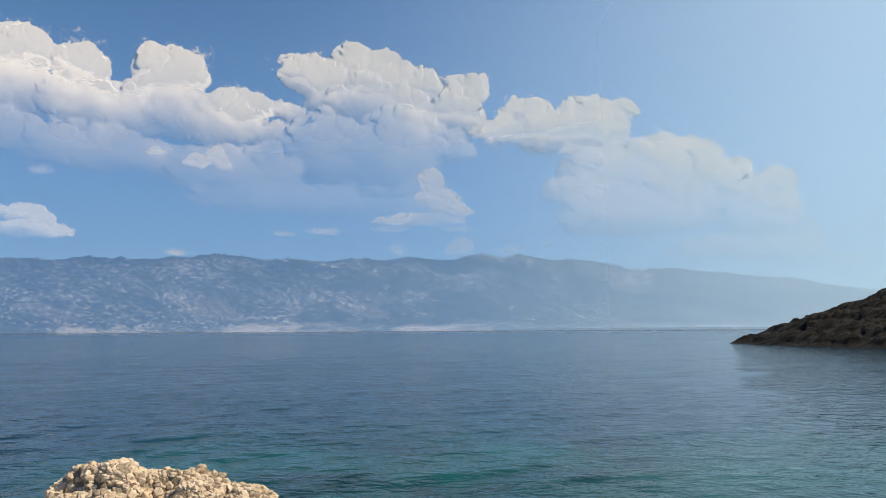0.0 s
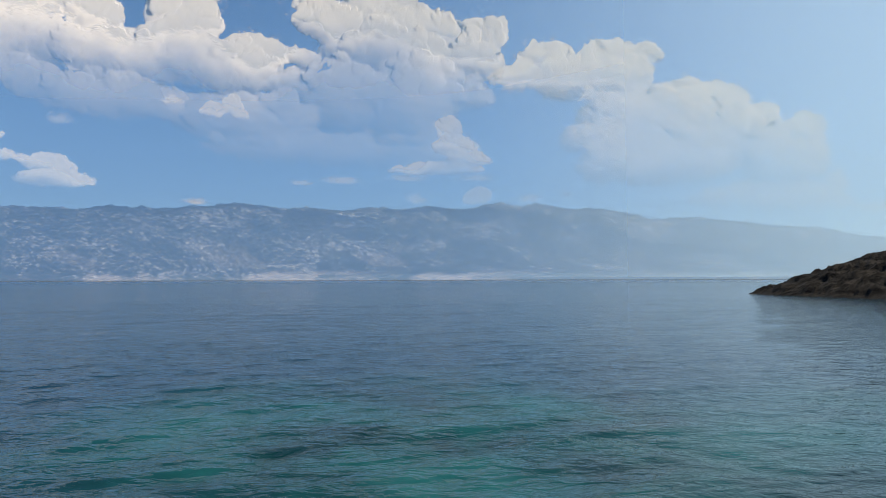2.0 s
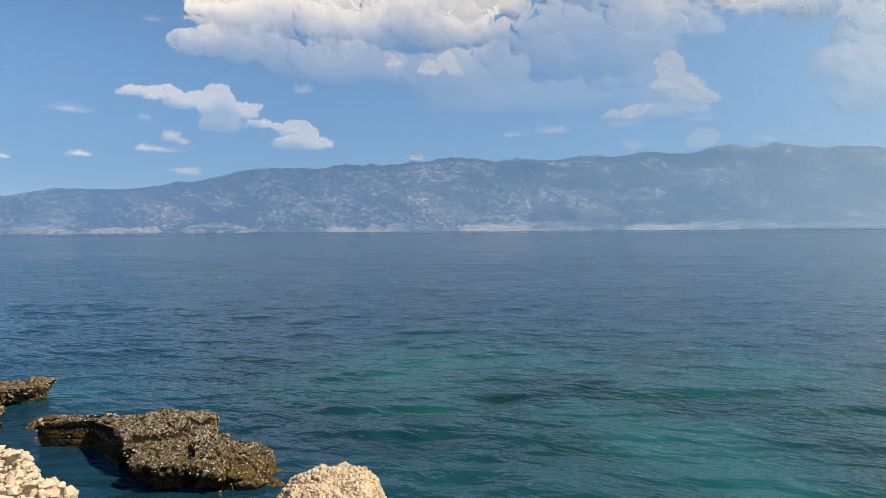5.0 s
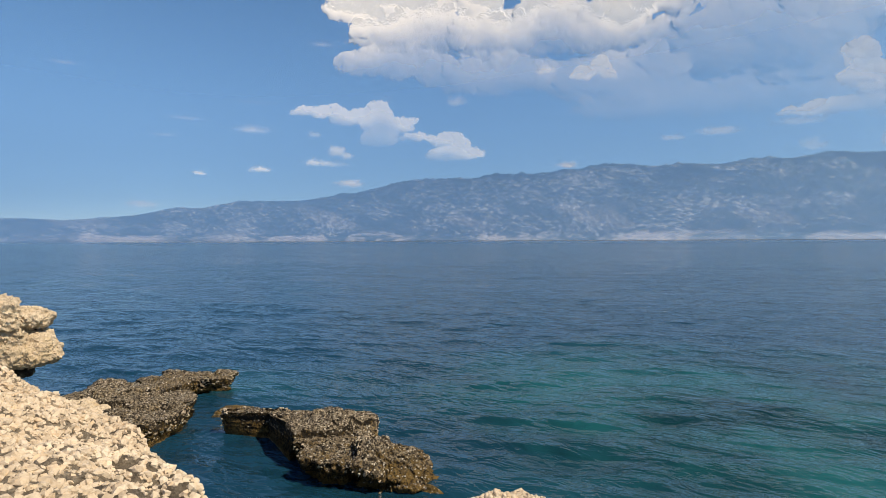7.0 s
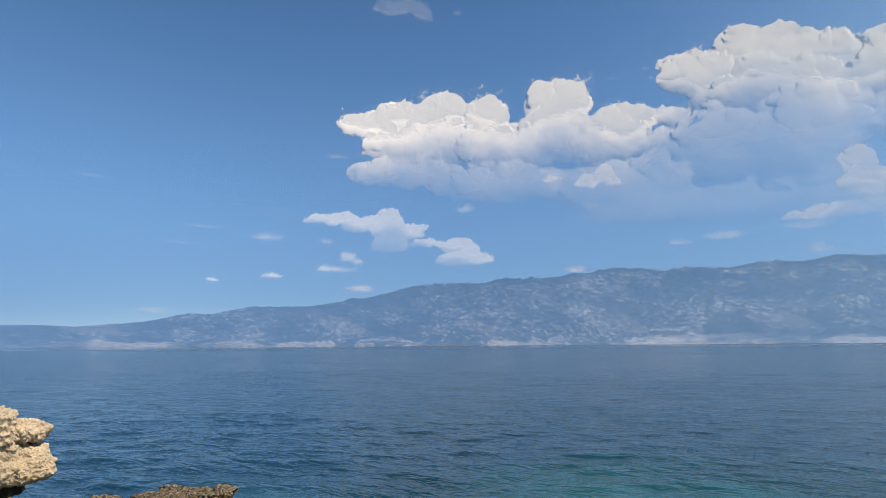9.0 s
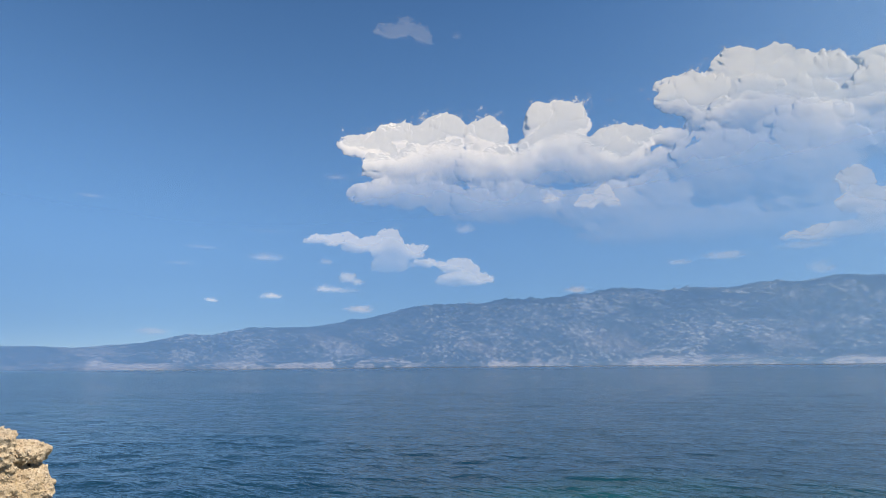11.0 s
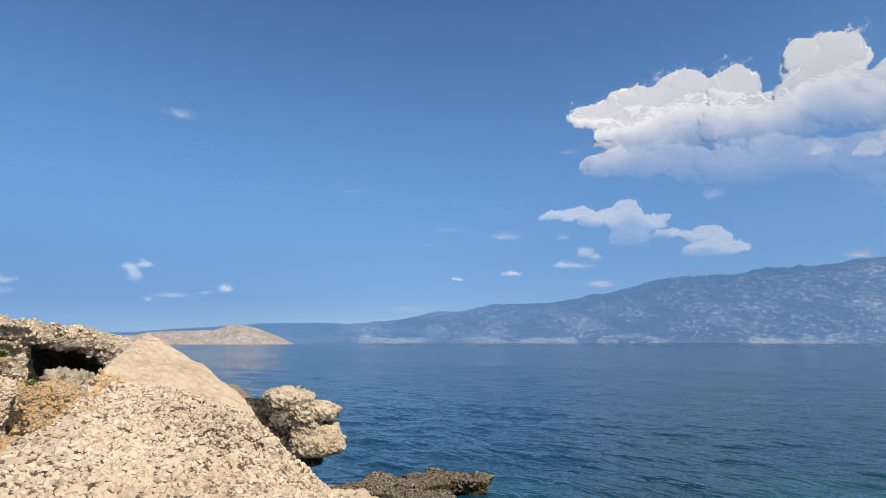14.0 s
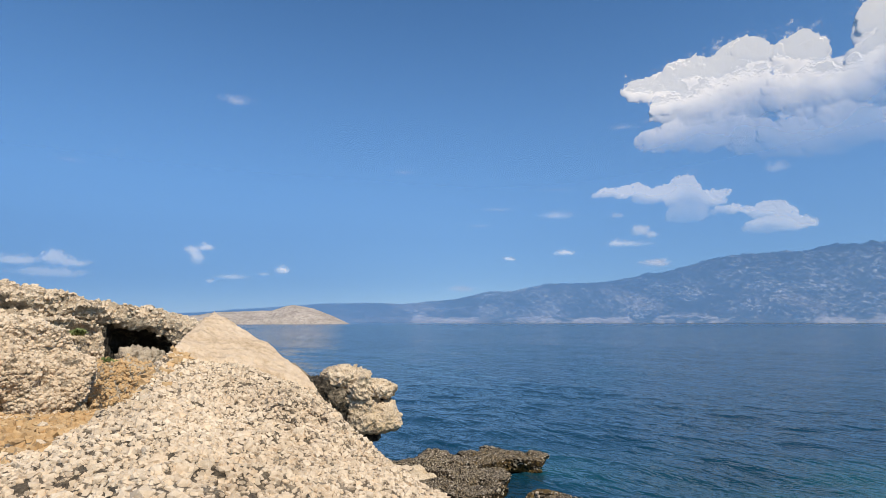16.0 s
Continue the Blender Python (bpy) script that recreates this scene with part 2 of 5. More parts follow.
def haze_material():
    """Painted haze: a partly clear sheet, the rest scatters light; its tint carries the glare."""
    m, nt, nodes, links, bsdf = material("sea_haze")
    nodes.remove(bsdf)
    out = nodes["Material Output"]
    at = nodes.new("ShaderNodeAttribute")
    at.attribute_name = "thickness"
    tr = nodes.new("ShaderNodeBsdfTransparent")
    df = nodes.new("ShaderNodeBsdfDiffuse")
    gl = nodes.new("ShaderNodeAttribute")
    gl.attribute_name = "glare"
    # glare put into the tint: deep blue away from the sun, whitish near it
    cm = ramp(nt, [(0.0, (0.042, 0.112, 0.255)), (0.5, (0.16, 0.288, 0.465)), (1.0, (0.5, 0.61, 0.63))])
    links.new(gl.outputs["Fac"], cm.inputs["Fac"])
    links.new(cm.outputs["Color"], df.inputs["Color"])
    tl = nodes.new("ShaderNodeBsdfTranslucent")
    links.new(cm.outputs["Color"], tl.inputs["Color"])
    both = nodes.new("ShaderNodeAddShader")
    links.new(df.outputs[0], both.inputs[0])
    links.new(tl.outputs[0], both.inputs[1])
    mx = nodes.new("ShaderNodeMixShader")
    links.new(at.outputs["Fac"], mx.inputs["Fac"])
    links.new(tr.outputs[0], mx.inputs[1])
    links.new(both.outputs[0], mx.inputs[2])
    links.new(mx.outputs[0], out.inputs["Surface"])
    return m


def cloud_material():
    """Cloud: opaque where thick, drawn out to nothing at torn edges; shading steered towards the sun."""
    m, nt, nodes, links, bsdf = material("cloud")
    nodes.remove(bsdf)
    out = nodes["Material Output"]

    def attr(name):
        a = nodes.new("ShaderNodeAttribute")
        a.attribute_name = name
        return a

    def math_node(op, a, b):
        n = nodes.new("ShaderNodeMath")
        n.operation = op
        for i, x in enumerate((a, b)):
            if isinstance(x, float):
                n.inputs[i].default_value = x
            else:
                links.new(x, n.inputs[i])
        return n.outputs[0]

    n1 = node(nt, "ShaderNodeTexNoise", Scale=2.2, Detail=7.0, Roughness=0.62)
    heap = node(nt, "ShaderNodeTexVoronoi", Scale=4.5, Detail=3.0, Roughness=0.55)
    for n in (n1, heap):
        links.new(attr("face").outputs["Vector"], n.inputs["Vector"])
    lump = math_node("SUBTRACT", math_node("MULTIPLY", n1.outputs["Fac"], 1.3), math_node("MULTIPLY", heap.outputs["Distance"], 0.45))
    fray = math_node("MULTIPLY", math_node("SUBTRACT", lump, 0.3), attr("fray").outputs["Fac"])
    edge = math_node("DIVIDE", math_node("ADD", attr("puff").outputs["Fac"], fray), attr("soft").outputs["Fac"])
    mr = nodes.new("ShaderNodeMapRange")
    mr.interpolation_type = "SMOOTHSTEP"
    links.new(edge, mr.inputs["Value"])
    cover = math_node("MULTIPLY", mr.outputs["Result"], attr("thickness").outputs["Fac"])
    tr = nodes.new("ShaderNodeBsdfTransparent")
    df = nodes.new("ShaderNodeBsdfDiffuse")
    df.inputs["Color"].default_value = (0.47, 0.445, 0.425, 1)
    # stand-in for scattered light: normals lean sunward on heads, hardly at all under them
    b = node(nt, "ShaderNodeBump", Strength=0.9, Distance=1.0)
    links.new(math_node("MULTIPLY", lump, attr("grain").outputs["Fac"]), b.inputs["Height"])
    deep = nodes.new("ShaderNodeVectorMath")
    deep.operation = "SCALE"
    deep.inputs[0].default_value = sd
    links.new(attr("sun_lean").outputs["Fac"], deep.inputs["Scale"])
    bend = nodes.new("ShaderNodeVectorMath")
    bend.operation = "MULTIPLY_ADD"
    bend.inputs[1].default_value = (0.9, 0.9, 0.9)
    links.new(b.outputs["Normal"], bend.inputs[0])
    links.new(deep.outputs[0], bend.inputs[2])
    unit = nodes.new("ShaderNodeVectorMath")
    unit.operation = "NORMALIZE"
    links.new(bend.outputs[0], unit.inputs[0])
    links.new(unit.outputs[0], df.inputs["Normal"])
    # far-side normals lean likewise, so a sheet lit from behind stays bright
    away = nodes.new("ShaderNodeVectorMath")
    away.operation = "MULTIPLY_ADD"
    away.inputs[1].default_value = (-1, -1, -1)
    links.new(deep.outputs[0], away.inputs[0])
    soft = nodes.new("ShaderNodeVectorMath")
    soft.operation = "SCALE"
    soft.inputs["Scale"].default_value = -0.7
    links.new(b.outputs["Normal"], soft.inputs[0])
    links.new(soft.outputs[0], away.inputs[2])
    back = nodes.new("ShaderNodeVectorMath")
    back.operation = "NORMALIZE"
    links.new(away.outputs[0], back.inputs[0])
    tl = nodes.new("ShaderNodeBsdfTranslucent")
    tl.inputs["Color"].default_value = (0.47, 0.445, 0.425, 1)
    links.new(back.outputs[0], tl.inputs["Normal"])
    m2 = nodes.new("ShaderNodeAddShader")
    links.new(df.outputs[0], m2.inputs[0])
    links.new(tl.outputs[0], m2.inputs[1])
    mx = nodes.new("ShaderNodeMixShader")
    links.new(cover, mx.inputs["Fac"])
    links.new(tr.outputs[0], mx.inputs[1])
    links.new(m2.outputs[0], mx.inputs[2])
    links.new(mx.outputs[0], out.inputs["Surface"])
    return m


def sea_material():
    m, nt, nodes, links, bsdf = material("sea_water")
    vec = coords(nt)
    # ripples, short waves and swell; calmer in the lee of the headland
    open_sea = nodes.new("ShaderNodeAttribute")
    open_sea.attribute_name = "breeze"
    waves = []
    for sc, det, stretch in ((0.12, 2.0, (0.8, 1.4, 1)), (0.45, 2.0, (0.7, 1.3, 1)), (1.4, 3.0, (0.7, 1.3, 1)), (4.6, 3.0, (0.8, 1.2, 1)), (15.0, 2.0, (1, 1, 1))):
        mp = nodes.new("ShaderNodeMapping")
        mp.inputs["Scale"].default_value = stretch
        mp.inputs["Rotation"].default_value = (0, 0, radians(-24))
        links.new(vec, mp.inputs["Vector"])
        n = node(nt, "ShaderNodeTexNoise", Scale=sc, Detail=det, Roughness=0.55, Distortion=0.4)
        links.new(mp.outputs[0], n.inputs["Vector"])
        waves.append(n)
    nrm = None
    for n, dist, st in zip(waves, (0.3, 0.35, 0.3, 0.1, 0.02), (0.06, 0.14, 0.42, 0.3, 0.08)):
        b = node(nt, "ShaderNodeBump", Strength=st, Distance=dist)
        high = nodes.new("ShaderNodeMath")
        high.operation = "MULTIPLY"
        links.new(n.outputs["Fac"], high.inputs[0])
        links.new(open_sea.outputs["Fac"], high.inputs[1])
        links.new(high.outputs[0], b.inputs["Height"])
        if nrm:
            links.new(nrm, b.inputs["Normal"])
        nrm = b.outputs["Normal"]
    links.new(nrm, bsdf.inputs["Normal"])
    # shallows over pale and weedy ground
    at = nodes.new("ShaderNodeAttribute")
    at.attribute_name = "shallow"
    n1 = node(nt, "ShaderNodeTexNoise", Scale=0.16, Detail=4.0, Roughness=0.6)
    links.new(vec, n1.inputs["Vector"])
    weed = ramp(nt, [(0.4, (0.003, 0.028, 0.031)), (0.58, (0.006, 0.082, 0.085))])
    links.new(n1.outputs["Fac"], weed.inputs["Fac"])
    mx = nodes.new("ShaderNodeMix")
    mx.data_type = "RGBA"
    links.new(at.outputs["Fac"], mx.inputs["Factor"])
    mx.inputs["A"].default_value = (0.005, 0.035, 0.064, 1)
    links.new(weed.outputs["Color"], mx.inputs["B"])
    links.new(mx.outputs["Result"], bsdf.inputs["Base Color"])
    # far off the ripples are too fine to tell and act as roughness, in streaks where the wind touches
    far = nodes.new("ShaderNodeAttribute")
    far.attribute_name = "chop"
    mp = nodes.new("ShaderNodeMapping")
    mp.inputs["Scale"].default_value = (0.006, 0.03, 1)
    links.new(vec, mp.inputs["Vector"])
    wind = node(nt, "ShaderNodeTexNoise", Scale=1.0, Detail=6.0, Roughness=0.65)
    links.new(mp.outputs[0], wind.inputs["Vector"])
    breeze = ramp(nt, [(0.35, (0.75, 0.75, 0.75)), (0.65, (1.25, 1.25, 1.25))])
    links.new(wind.outputs["Fac"], breeze.inputs["Fac"])
    rough = nodes.new("ShaderNodeMath")
    rough.operation = "MULTIPLY"
    links.new(far.outputs["Fac"], rough.inputs[0])
    links.new(breeze.outputs["Color"], rough.inputs[1])
    links.new(rough.outputs[0], bsdf.inputs["Roughness"])
    bsdf.inputs["IOR"].default_value = 1.333
    return m


MOUNTAIN, HAZE, CLOUD, SEA = mountain_material(), haze_material(), cloud_material(), sea_material()


# ---- the sea ----
def build_sea():
    rings = np.concatenate([[0.0, 1.5, 2.5, 3.5], np.geomspace(4.2, 320.0, 820), np.geomspace(335.0, 4950.0, 40)])
    a = np.radians(np.concatenate([np.linspace(-104, 46, 450), np.linspace(46, 256, 44)[1:-1]]))
    r, aa = np.meshgrid(rings, a, indexing="ij")
    x, y = r * np.sin(aa), r * np.cos(aa)
    # small wind waves, finest near the shore, each fading out where it grows too small to tell
    c, k = math.cos(radians(24)), math.sin(radians(24))
    u, w = c * x + k * y, c * y - k * x
    z = 0 * x
    for i, (wave, high) in enumerate(((0.3, 0.017), (0.75, 0.045), (2.0, 0.036), (6.0, 0.02))):
        q = np.stack([u / (2.6 * wave) + 0.4 * vnoise(np.stack([u, w, 0 * u], -1) / (4 * wave), 90 + i), w / wave, 0 * u + i], -1)
        z = z + high * (vnoise(q, 80 + i) + 0.5 * vnoise(q * 1.9, 85 + i)) * (1 - smooth(0.5, 1.0, r * 0.016 / wave))
    breeze = np.interp(np.degrees(aa), [-75, -25, 0, 30, 60], [1.5, 1.15, 0.9, 0.6, 0.55])
    z = z * breeze * smooth(2, 5, r) * (1 - smooth(260, 320, r))
    v = np.stack([x, y, z], -1).reshape(-1, 3)
    me = mesh_from("sea", v, grid_faces(len(rings), len(a), True)[:, ::-1], SEA)
    d = np.minimum(np.hypot((v[:, 0] - 3.0) / 12.0, (v[:, 1] - 12.5) / 8.5), 0.85 + np.hypot((v[:, 0] + 13.0) / 9.0, (v[:, 1] - 9.5) / 4.0)) + 0.3 * vnoise(v * 0.15, 3)
    sh = 1 - smooth(0.35, 1.5, d)
    me.attributes.new("shallow", "FLOAT", "POINT").data.foreach_set("value", sh.astype(np.float32))
    me.attributes.new("breeze", "FLOAT", "POINT").data.foreach_set("value", breeze.ravel().astype(np.float32))
    far = np.hypot(v[:, 0], v[:, 1])
    chop = np.interp(np.log(far + 1), np.log([1.0, 15.0, 60.0, 250.0, 1000.0]), [0.03, 0.035, 0.055, 0.09, 0.12])
    me.attributes.new("chop", "FLOAT", "POINT").data.foreach_set("value", chop.astype(np.float32))
    return tagged(new("water", me), "calm blue sea turning turquoise over the shallows", "sea", kind="structure")


build_sea()


# ---- far coast ----
def polar_land(name, mat, az0, az1, n_az, r0, r1, n_r, height, label, category="mountain", kind=""):
    az = np.radians(np.linspace(az0, az1, n_az))
    t = np.linspace(0, 1, n_r)
    aa, tt = np.meshgrid(az, t, indexing="ij")
    rr = r0 + (r1 - r0) * tt
    x, y = rr * np.sin(aa), rr * np.cos(aa)
    z = height(np.degrees(aa), tt, rr, x, y)
    v = np.stack([x, y, z], -1).reshape(-1, 3)
    me = mesh_from(name, v, grid_faces(n_az, n_r), mat)
    # texture space: metres along the coast and up the slope
    arc, el = aa * 3500, np.degrees(np.arctan2(z, rr)) * 61
    face = np.stack([arc + 0.6 * el, 1.9 * el, 0.2 * rr], -1).reshape(-1, 3).astype(np.float32)
    me.attributes.new("face", "FLOAT_VECTOR", "POINT").data.foreach_set("vector", face.ravel())
    q = np.stack([arc / 170.0, el / 60.0, 0 * arc], -1)
    cliff = smooth(0.05, 0.3, vnoise(q, 12) + 0.25 * vnoise(q * 4, 13)) * (1 - smooth(18, 60, el)) 
    strip = np.interp(np.degrees(aa), [-67, -66, -61, -60, -55, -53, -41, -39, -33, -32, -27, -26, -20, -19, -8.5, -7.5, -5, -4, 1, 2, 4, 6], [0, 1, 1, 0.4, 0.4, 0.8, 1, 0.2, 0.1, 1, 0.8, 0.1, 0.1, 0.8, 1, 0.1, 0.1, 0.9, 0.9, 0.2, 0.5, 0.1])
    cliff = cliff * (0.2 + 0.8 * strip) + strip * smooth(0.0, 0.25, 0.36 + 0.8 * vnoise(np.stack([arc / 55.0, 0 * arc, 0 * arc], -1), 14) + 0.25 * vnoise(q * 5, 16) - el / 44) * (0.55 + 0.45 * smooth(-0.3, 0.3, vnoise(np.stack([arc / 14.0, el / 9.0, 0 * arc], -1), 17)))
    scree = smooth(0.42, 0.6, vnoise(np.stack([arc / 260.0 + el / 140, el / 110.0, 0 * arc], -1), 15)) * (1 - smooth(120, 240, el))
    cliff = np.clip(np.maximum(cliff, 0.25 * scree), 0, 1) * np.interp(np.degrees(aa), [3, 9], [1, 0.15])
    me.attributes.new("cliff", "FLOAT", "POINT").data.foreach_set("value", cliff.ravel().astype(np.float32))
    return tagged(new(name, me), label, category, kind=kind)


RIDGE_AZ = [-104, -92, -86, -80, -75, -71.5, -67.5, -62.5, -59, -57, -54, -51.5, -49, -47.5, -45, -43.3, -38.6, -35.6, -33.6, -32, -30.5, -28.5, -27, -24.2, -23, -20, -18, -16.3, -13.6, -11, -8.5, -5.5, -3.1, -1, 0.6, 3.8, 5.9, 7.9, 10.7, 12.4, 14, 17.5, 21.3, 25.7, 29.9, 33, 35.1, 38, 42, 50]
RIDGE_EL = [0.45, 0.65, 0.9, 1.35, 1.75, 1.87, 1.74, 2.2, 2.95, 2.92, 3.58, 3.6, 3.66, 3.87, 4.22, 4.47, 5.56, 5.74, 5.78, 5.85, 6.08, 5.98, 6.02, 6.5, 6.51, 6.85, 6.72, 6.5, 6.66, 6.42, 6.77, 6.6, 6.96, 6.74, 6.63, 7.13, 6.8, 6.97, 6.37, 6.45, 6.3, 5.3, 5.28, 4.6, 4.08, 3.36, 3.0, 2.4, 1.6, 0.6]


def range_height(az, t, r, x, y):
    crest = np.tan(np.radians(np.interp(az, RIDGE_AZ, RIDGE_EL))) * 4230
    p = np.stack([x, y, 0 * x], -1)
    prof = np.interp(t, [0, 0.02, 0.12, 0.35, 0.6, 0.85, 1.0], [-0.01, 0.02, 0.15, 0.36, 0.62, 0.93, 1.0])
    gq = np.stack([np.radians(az) * 3500 / 130.0 + 0.8 * vnoise(p / 300, 8), t * 4.0, 0 * az], -1)
    gully = 0.6 * fbm(p / 260.0, 5, 0.55, 11, "ridge") + 0.6 * fbm(gq, 3, 0.5, 12, "ridge")
    fine = fbm(p / 60.0, 4, 0.55, 23)
    z = crest * prof + (gully * 40 + fine * 20) * np.minimum(t * 4, 1) * np.clip(crest / 400, 0.15, 1) - 14 * np.minimum(t * 4, 1)
    # the skyline keeps its line, with small knobs
    z = np.where(t > 0.96, crest + fine * 6, z)
    return np.where(t <= 0, -3, z)


polar_land("mountain_range", MOUNTAIN, -104, 50, 1050, 2700, 4300, 90, range_height, "long hazy karst mountain range with pale rock streaks")


def island_height(az, t, r, x, y):
    el = np.interp(az, [-112, -100, -92, -88, -85.5, -84, -81, -79.2, -78, -77.2, -75.6, -73.7, -72.2], [0.5, 0.7, 0.7, 0.6, 0.72, 1.0, 1.14, 1.22, 1.6, 1.74, 1.4, 0.7, 0.0])
    crest = np.tan(np.radians(el)) * 1290
    p = np.stack([x, y, 0 * x], -1)
    return crest * np.interp(t, [0, 0.05, 0.4, 0.8, 1], [-0.05, 0.06, 0.55, 0.95, 1.0]) + fbm(p / 45, 5, 0.55, 5) * 3.2 * np.clip(crest / 16, 0, 1) * t - 0.6 * (crest < 0.3)


polar_land("bare_island", ISLE, -112, -72, 320, 1150, 1290, 40, island_height, "bare pale stony island lying low on the sea", "island")


def haze_sheet():
    az = np.radians(np.linspace(-125, 95, 220))
    t = np.linspace(0, 1, 60)
    aa, tt = np.meshgrid(az, t, indexing="ij")
    u = np.clip(tt - 0.09, 0, 1) / 0.91
    r = 1300 + 2400 * u ** 1.5
    z = 3.3 + 2400 * u ** 1.5
    # towards the shore it thins out just over the water
    near = np.interp(np.degrees(aa), [-70, -62], [1290, 480])
    r = np.where(tt < 0.09, near + (r - near) * tt / 0.09, r)
    z = np.where(tt < 0.09, 0.2 + 3.1 * tt / 0.09, z)
    v = np.stack([r * np.sin(aa), r * np.cos(aa), z], -1).reshape(-1, 3)
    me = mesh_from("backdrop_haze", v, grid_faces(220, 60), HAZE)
    deg = np.degrees(aa)
    # density and tint set by bearing, so the sun's side is painted brighter
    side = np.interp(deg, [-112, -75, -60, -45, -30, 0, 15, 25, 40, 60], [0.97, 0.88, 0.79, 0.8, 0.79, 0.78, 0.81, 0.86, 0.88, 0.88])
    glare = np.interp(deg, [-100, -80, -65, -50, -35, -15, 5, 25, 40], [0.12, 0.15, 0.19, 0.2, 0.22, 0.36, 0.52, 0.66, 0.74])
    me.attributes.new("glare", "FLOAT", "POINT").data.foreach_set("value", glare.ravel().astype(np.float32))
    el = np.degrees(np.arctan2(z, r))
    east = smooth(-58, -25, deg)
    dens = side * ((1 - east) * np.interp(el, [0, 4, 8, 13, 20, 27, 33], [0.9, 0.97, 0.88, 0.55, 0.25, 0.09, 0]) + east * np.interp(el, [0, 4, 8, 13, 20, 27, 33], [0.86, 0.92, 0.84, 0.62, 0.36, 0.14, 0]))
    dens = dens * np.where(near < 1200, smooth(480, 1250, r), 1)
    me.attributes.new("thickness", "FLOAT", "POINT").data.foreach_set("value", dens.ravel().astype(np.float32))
    return tagged(new("backdrop_haze", me), "painted sheet of blue haze over the far coast", "haze", kind="structure")


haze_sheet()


def glare_dome():
    """Added thin sheet that paints glare over the sun's side of the sky."""
    aa, ee = np.meshgrid(np.radians(np.linspace(-30, 150, 121)), np.radians(np.linspace(0.05, 47, 50)), indexing="ij")
    v = 1296.0 * np.stack([np.sin(aa) * np.cos(ee), np.cos(aa) * np.cos(ee), np.sin(ee)], -1)
    me = mesh_from("backdrop_glare", v.reshape(-1, 3), grid_faces(121, 50), HAZE)
    a, e = np.degrees(aa), np.degrees(ee)
    # denser towards the sun, to brighten that side and its reflection
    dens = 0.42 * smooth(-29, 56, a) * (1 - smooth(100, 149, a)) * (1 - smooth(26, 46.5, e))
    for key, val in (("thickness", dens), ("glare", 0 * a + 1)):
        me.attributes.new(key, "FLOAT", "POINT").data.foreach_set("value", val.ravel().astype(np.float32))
    return tagged(new("backdrop_glare", me), "added sheet painting bright glare towards the sun", "haze", kind="structure")


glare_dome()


# ---- clouds ----
def one_piece(mask, weight):
    """The largest connected piece of a mask on a grid."""
    lab = np.where(mask, np.arange(mask.size).reshape(mask.shape) + 1, 0)
    while True:
        old = lab
        g = np.pad(lab, 1)
        lab = np.max([g[1:-1, 1:-1], g[:-2, 1:-1], g[2:, 1:-1], g[1:-1, :-2], g[1:-1, 2:]], axis=0) * mask
        # jump along the labels found so far
        flat = np.concatenate([[0], lab.ravel()])
        for _ in range(3):
            flat[1:] = np.maximum(flat[1:], flat[flat[1:]])
        lab = flat[1:].reshape(mask.shape)
        if (lab == old).all():
            break
    names, back = np.unique(lab, return_inverse=True)
    mass = np.bincount(back.ravel(), weights=(weight * mask).ravel())
    mass[names == 0] = 0
    return lab == names[mass.argmax()]


def heads(puffs, seed):
    """Round heads budding from the upper edge of each puff, and smaller ones from those: centre, half sizes, how far each stands out."""
    rng = np.random.RandomState(seed)
    out = []

    def bud(a, e, ra, re, z, level):
        out.append((a, e, ra, re, z))
        if level == 2 or min(ra, re) < 0.3:
            return
        for _ in range(int((5 + 2.0 * ra / re) if level == 0 else 5)):
            t = rng.uniform(0.02, 0.98) * math.pi
            k = rng.uniform(0.45, 0.98)
            r = min(ra, re) * rng.uniform(0.26, 0.5)
            bud(a + math.cos(t) * ra * k, e + math.sin(t) * re * k, r * rng.uniform(1.0, 1.35), r, z + 0.7 * min(ra, re) * math.sqrt(1 - k * k), level + 1)

    for p in puffs:
        bud(*p, 0.0, 0)
    return sorted(out, key=lambda p: -p[1])


def billows(x, y, seed):
    """Round bumps packed side by side, 0 to 1."""
    i, j = np.floor(x).astype(np.int64), np.floor(y).astype(np.int64)
    best = np.full(x.shape, 9.0)
    for di in (-1, 0, 1):
        for dj in (-1, 0, 1):
            px = i + di + lattice(i + di, j + dj, 0 * i, seed)
            py = j + dj + lattice(i + di, j + dj, 0 * i + 1, seed)
            best = np.minimum(best, (x - px) ** 2 + (y - py) ** 2)
    return np.sqrt(np.clip(1 - best / 0.9, 0, 1))


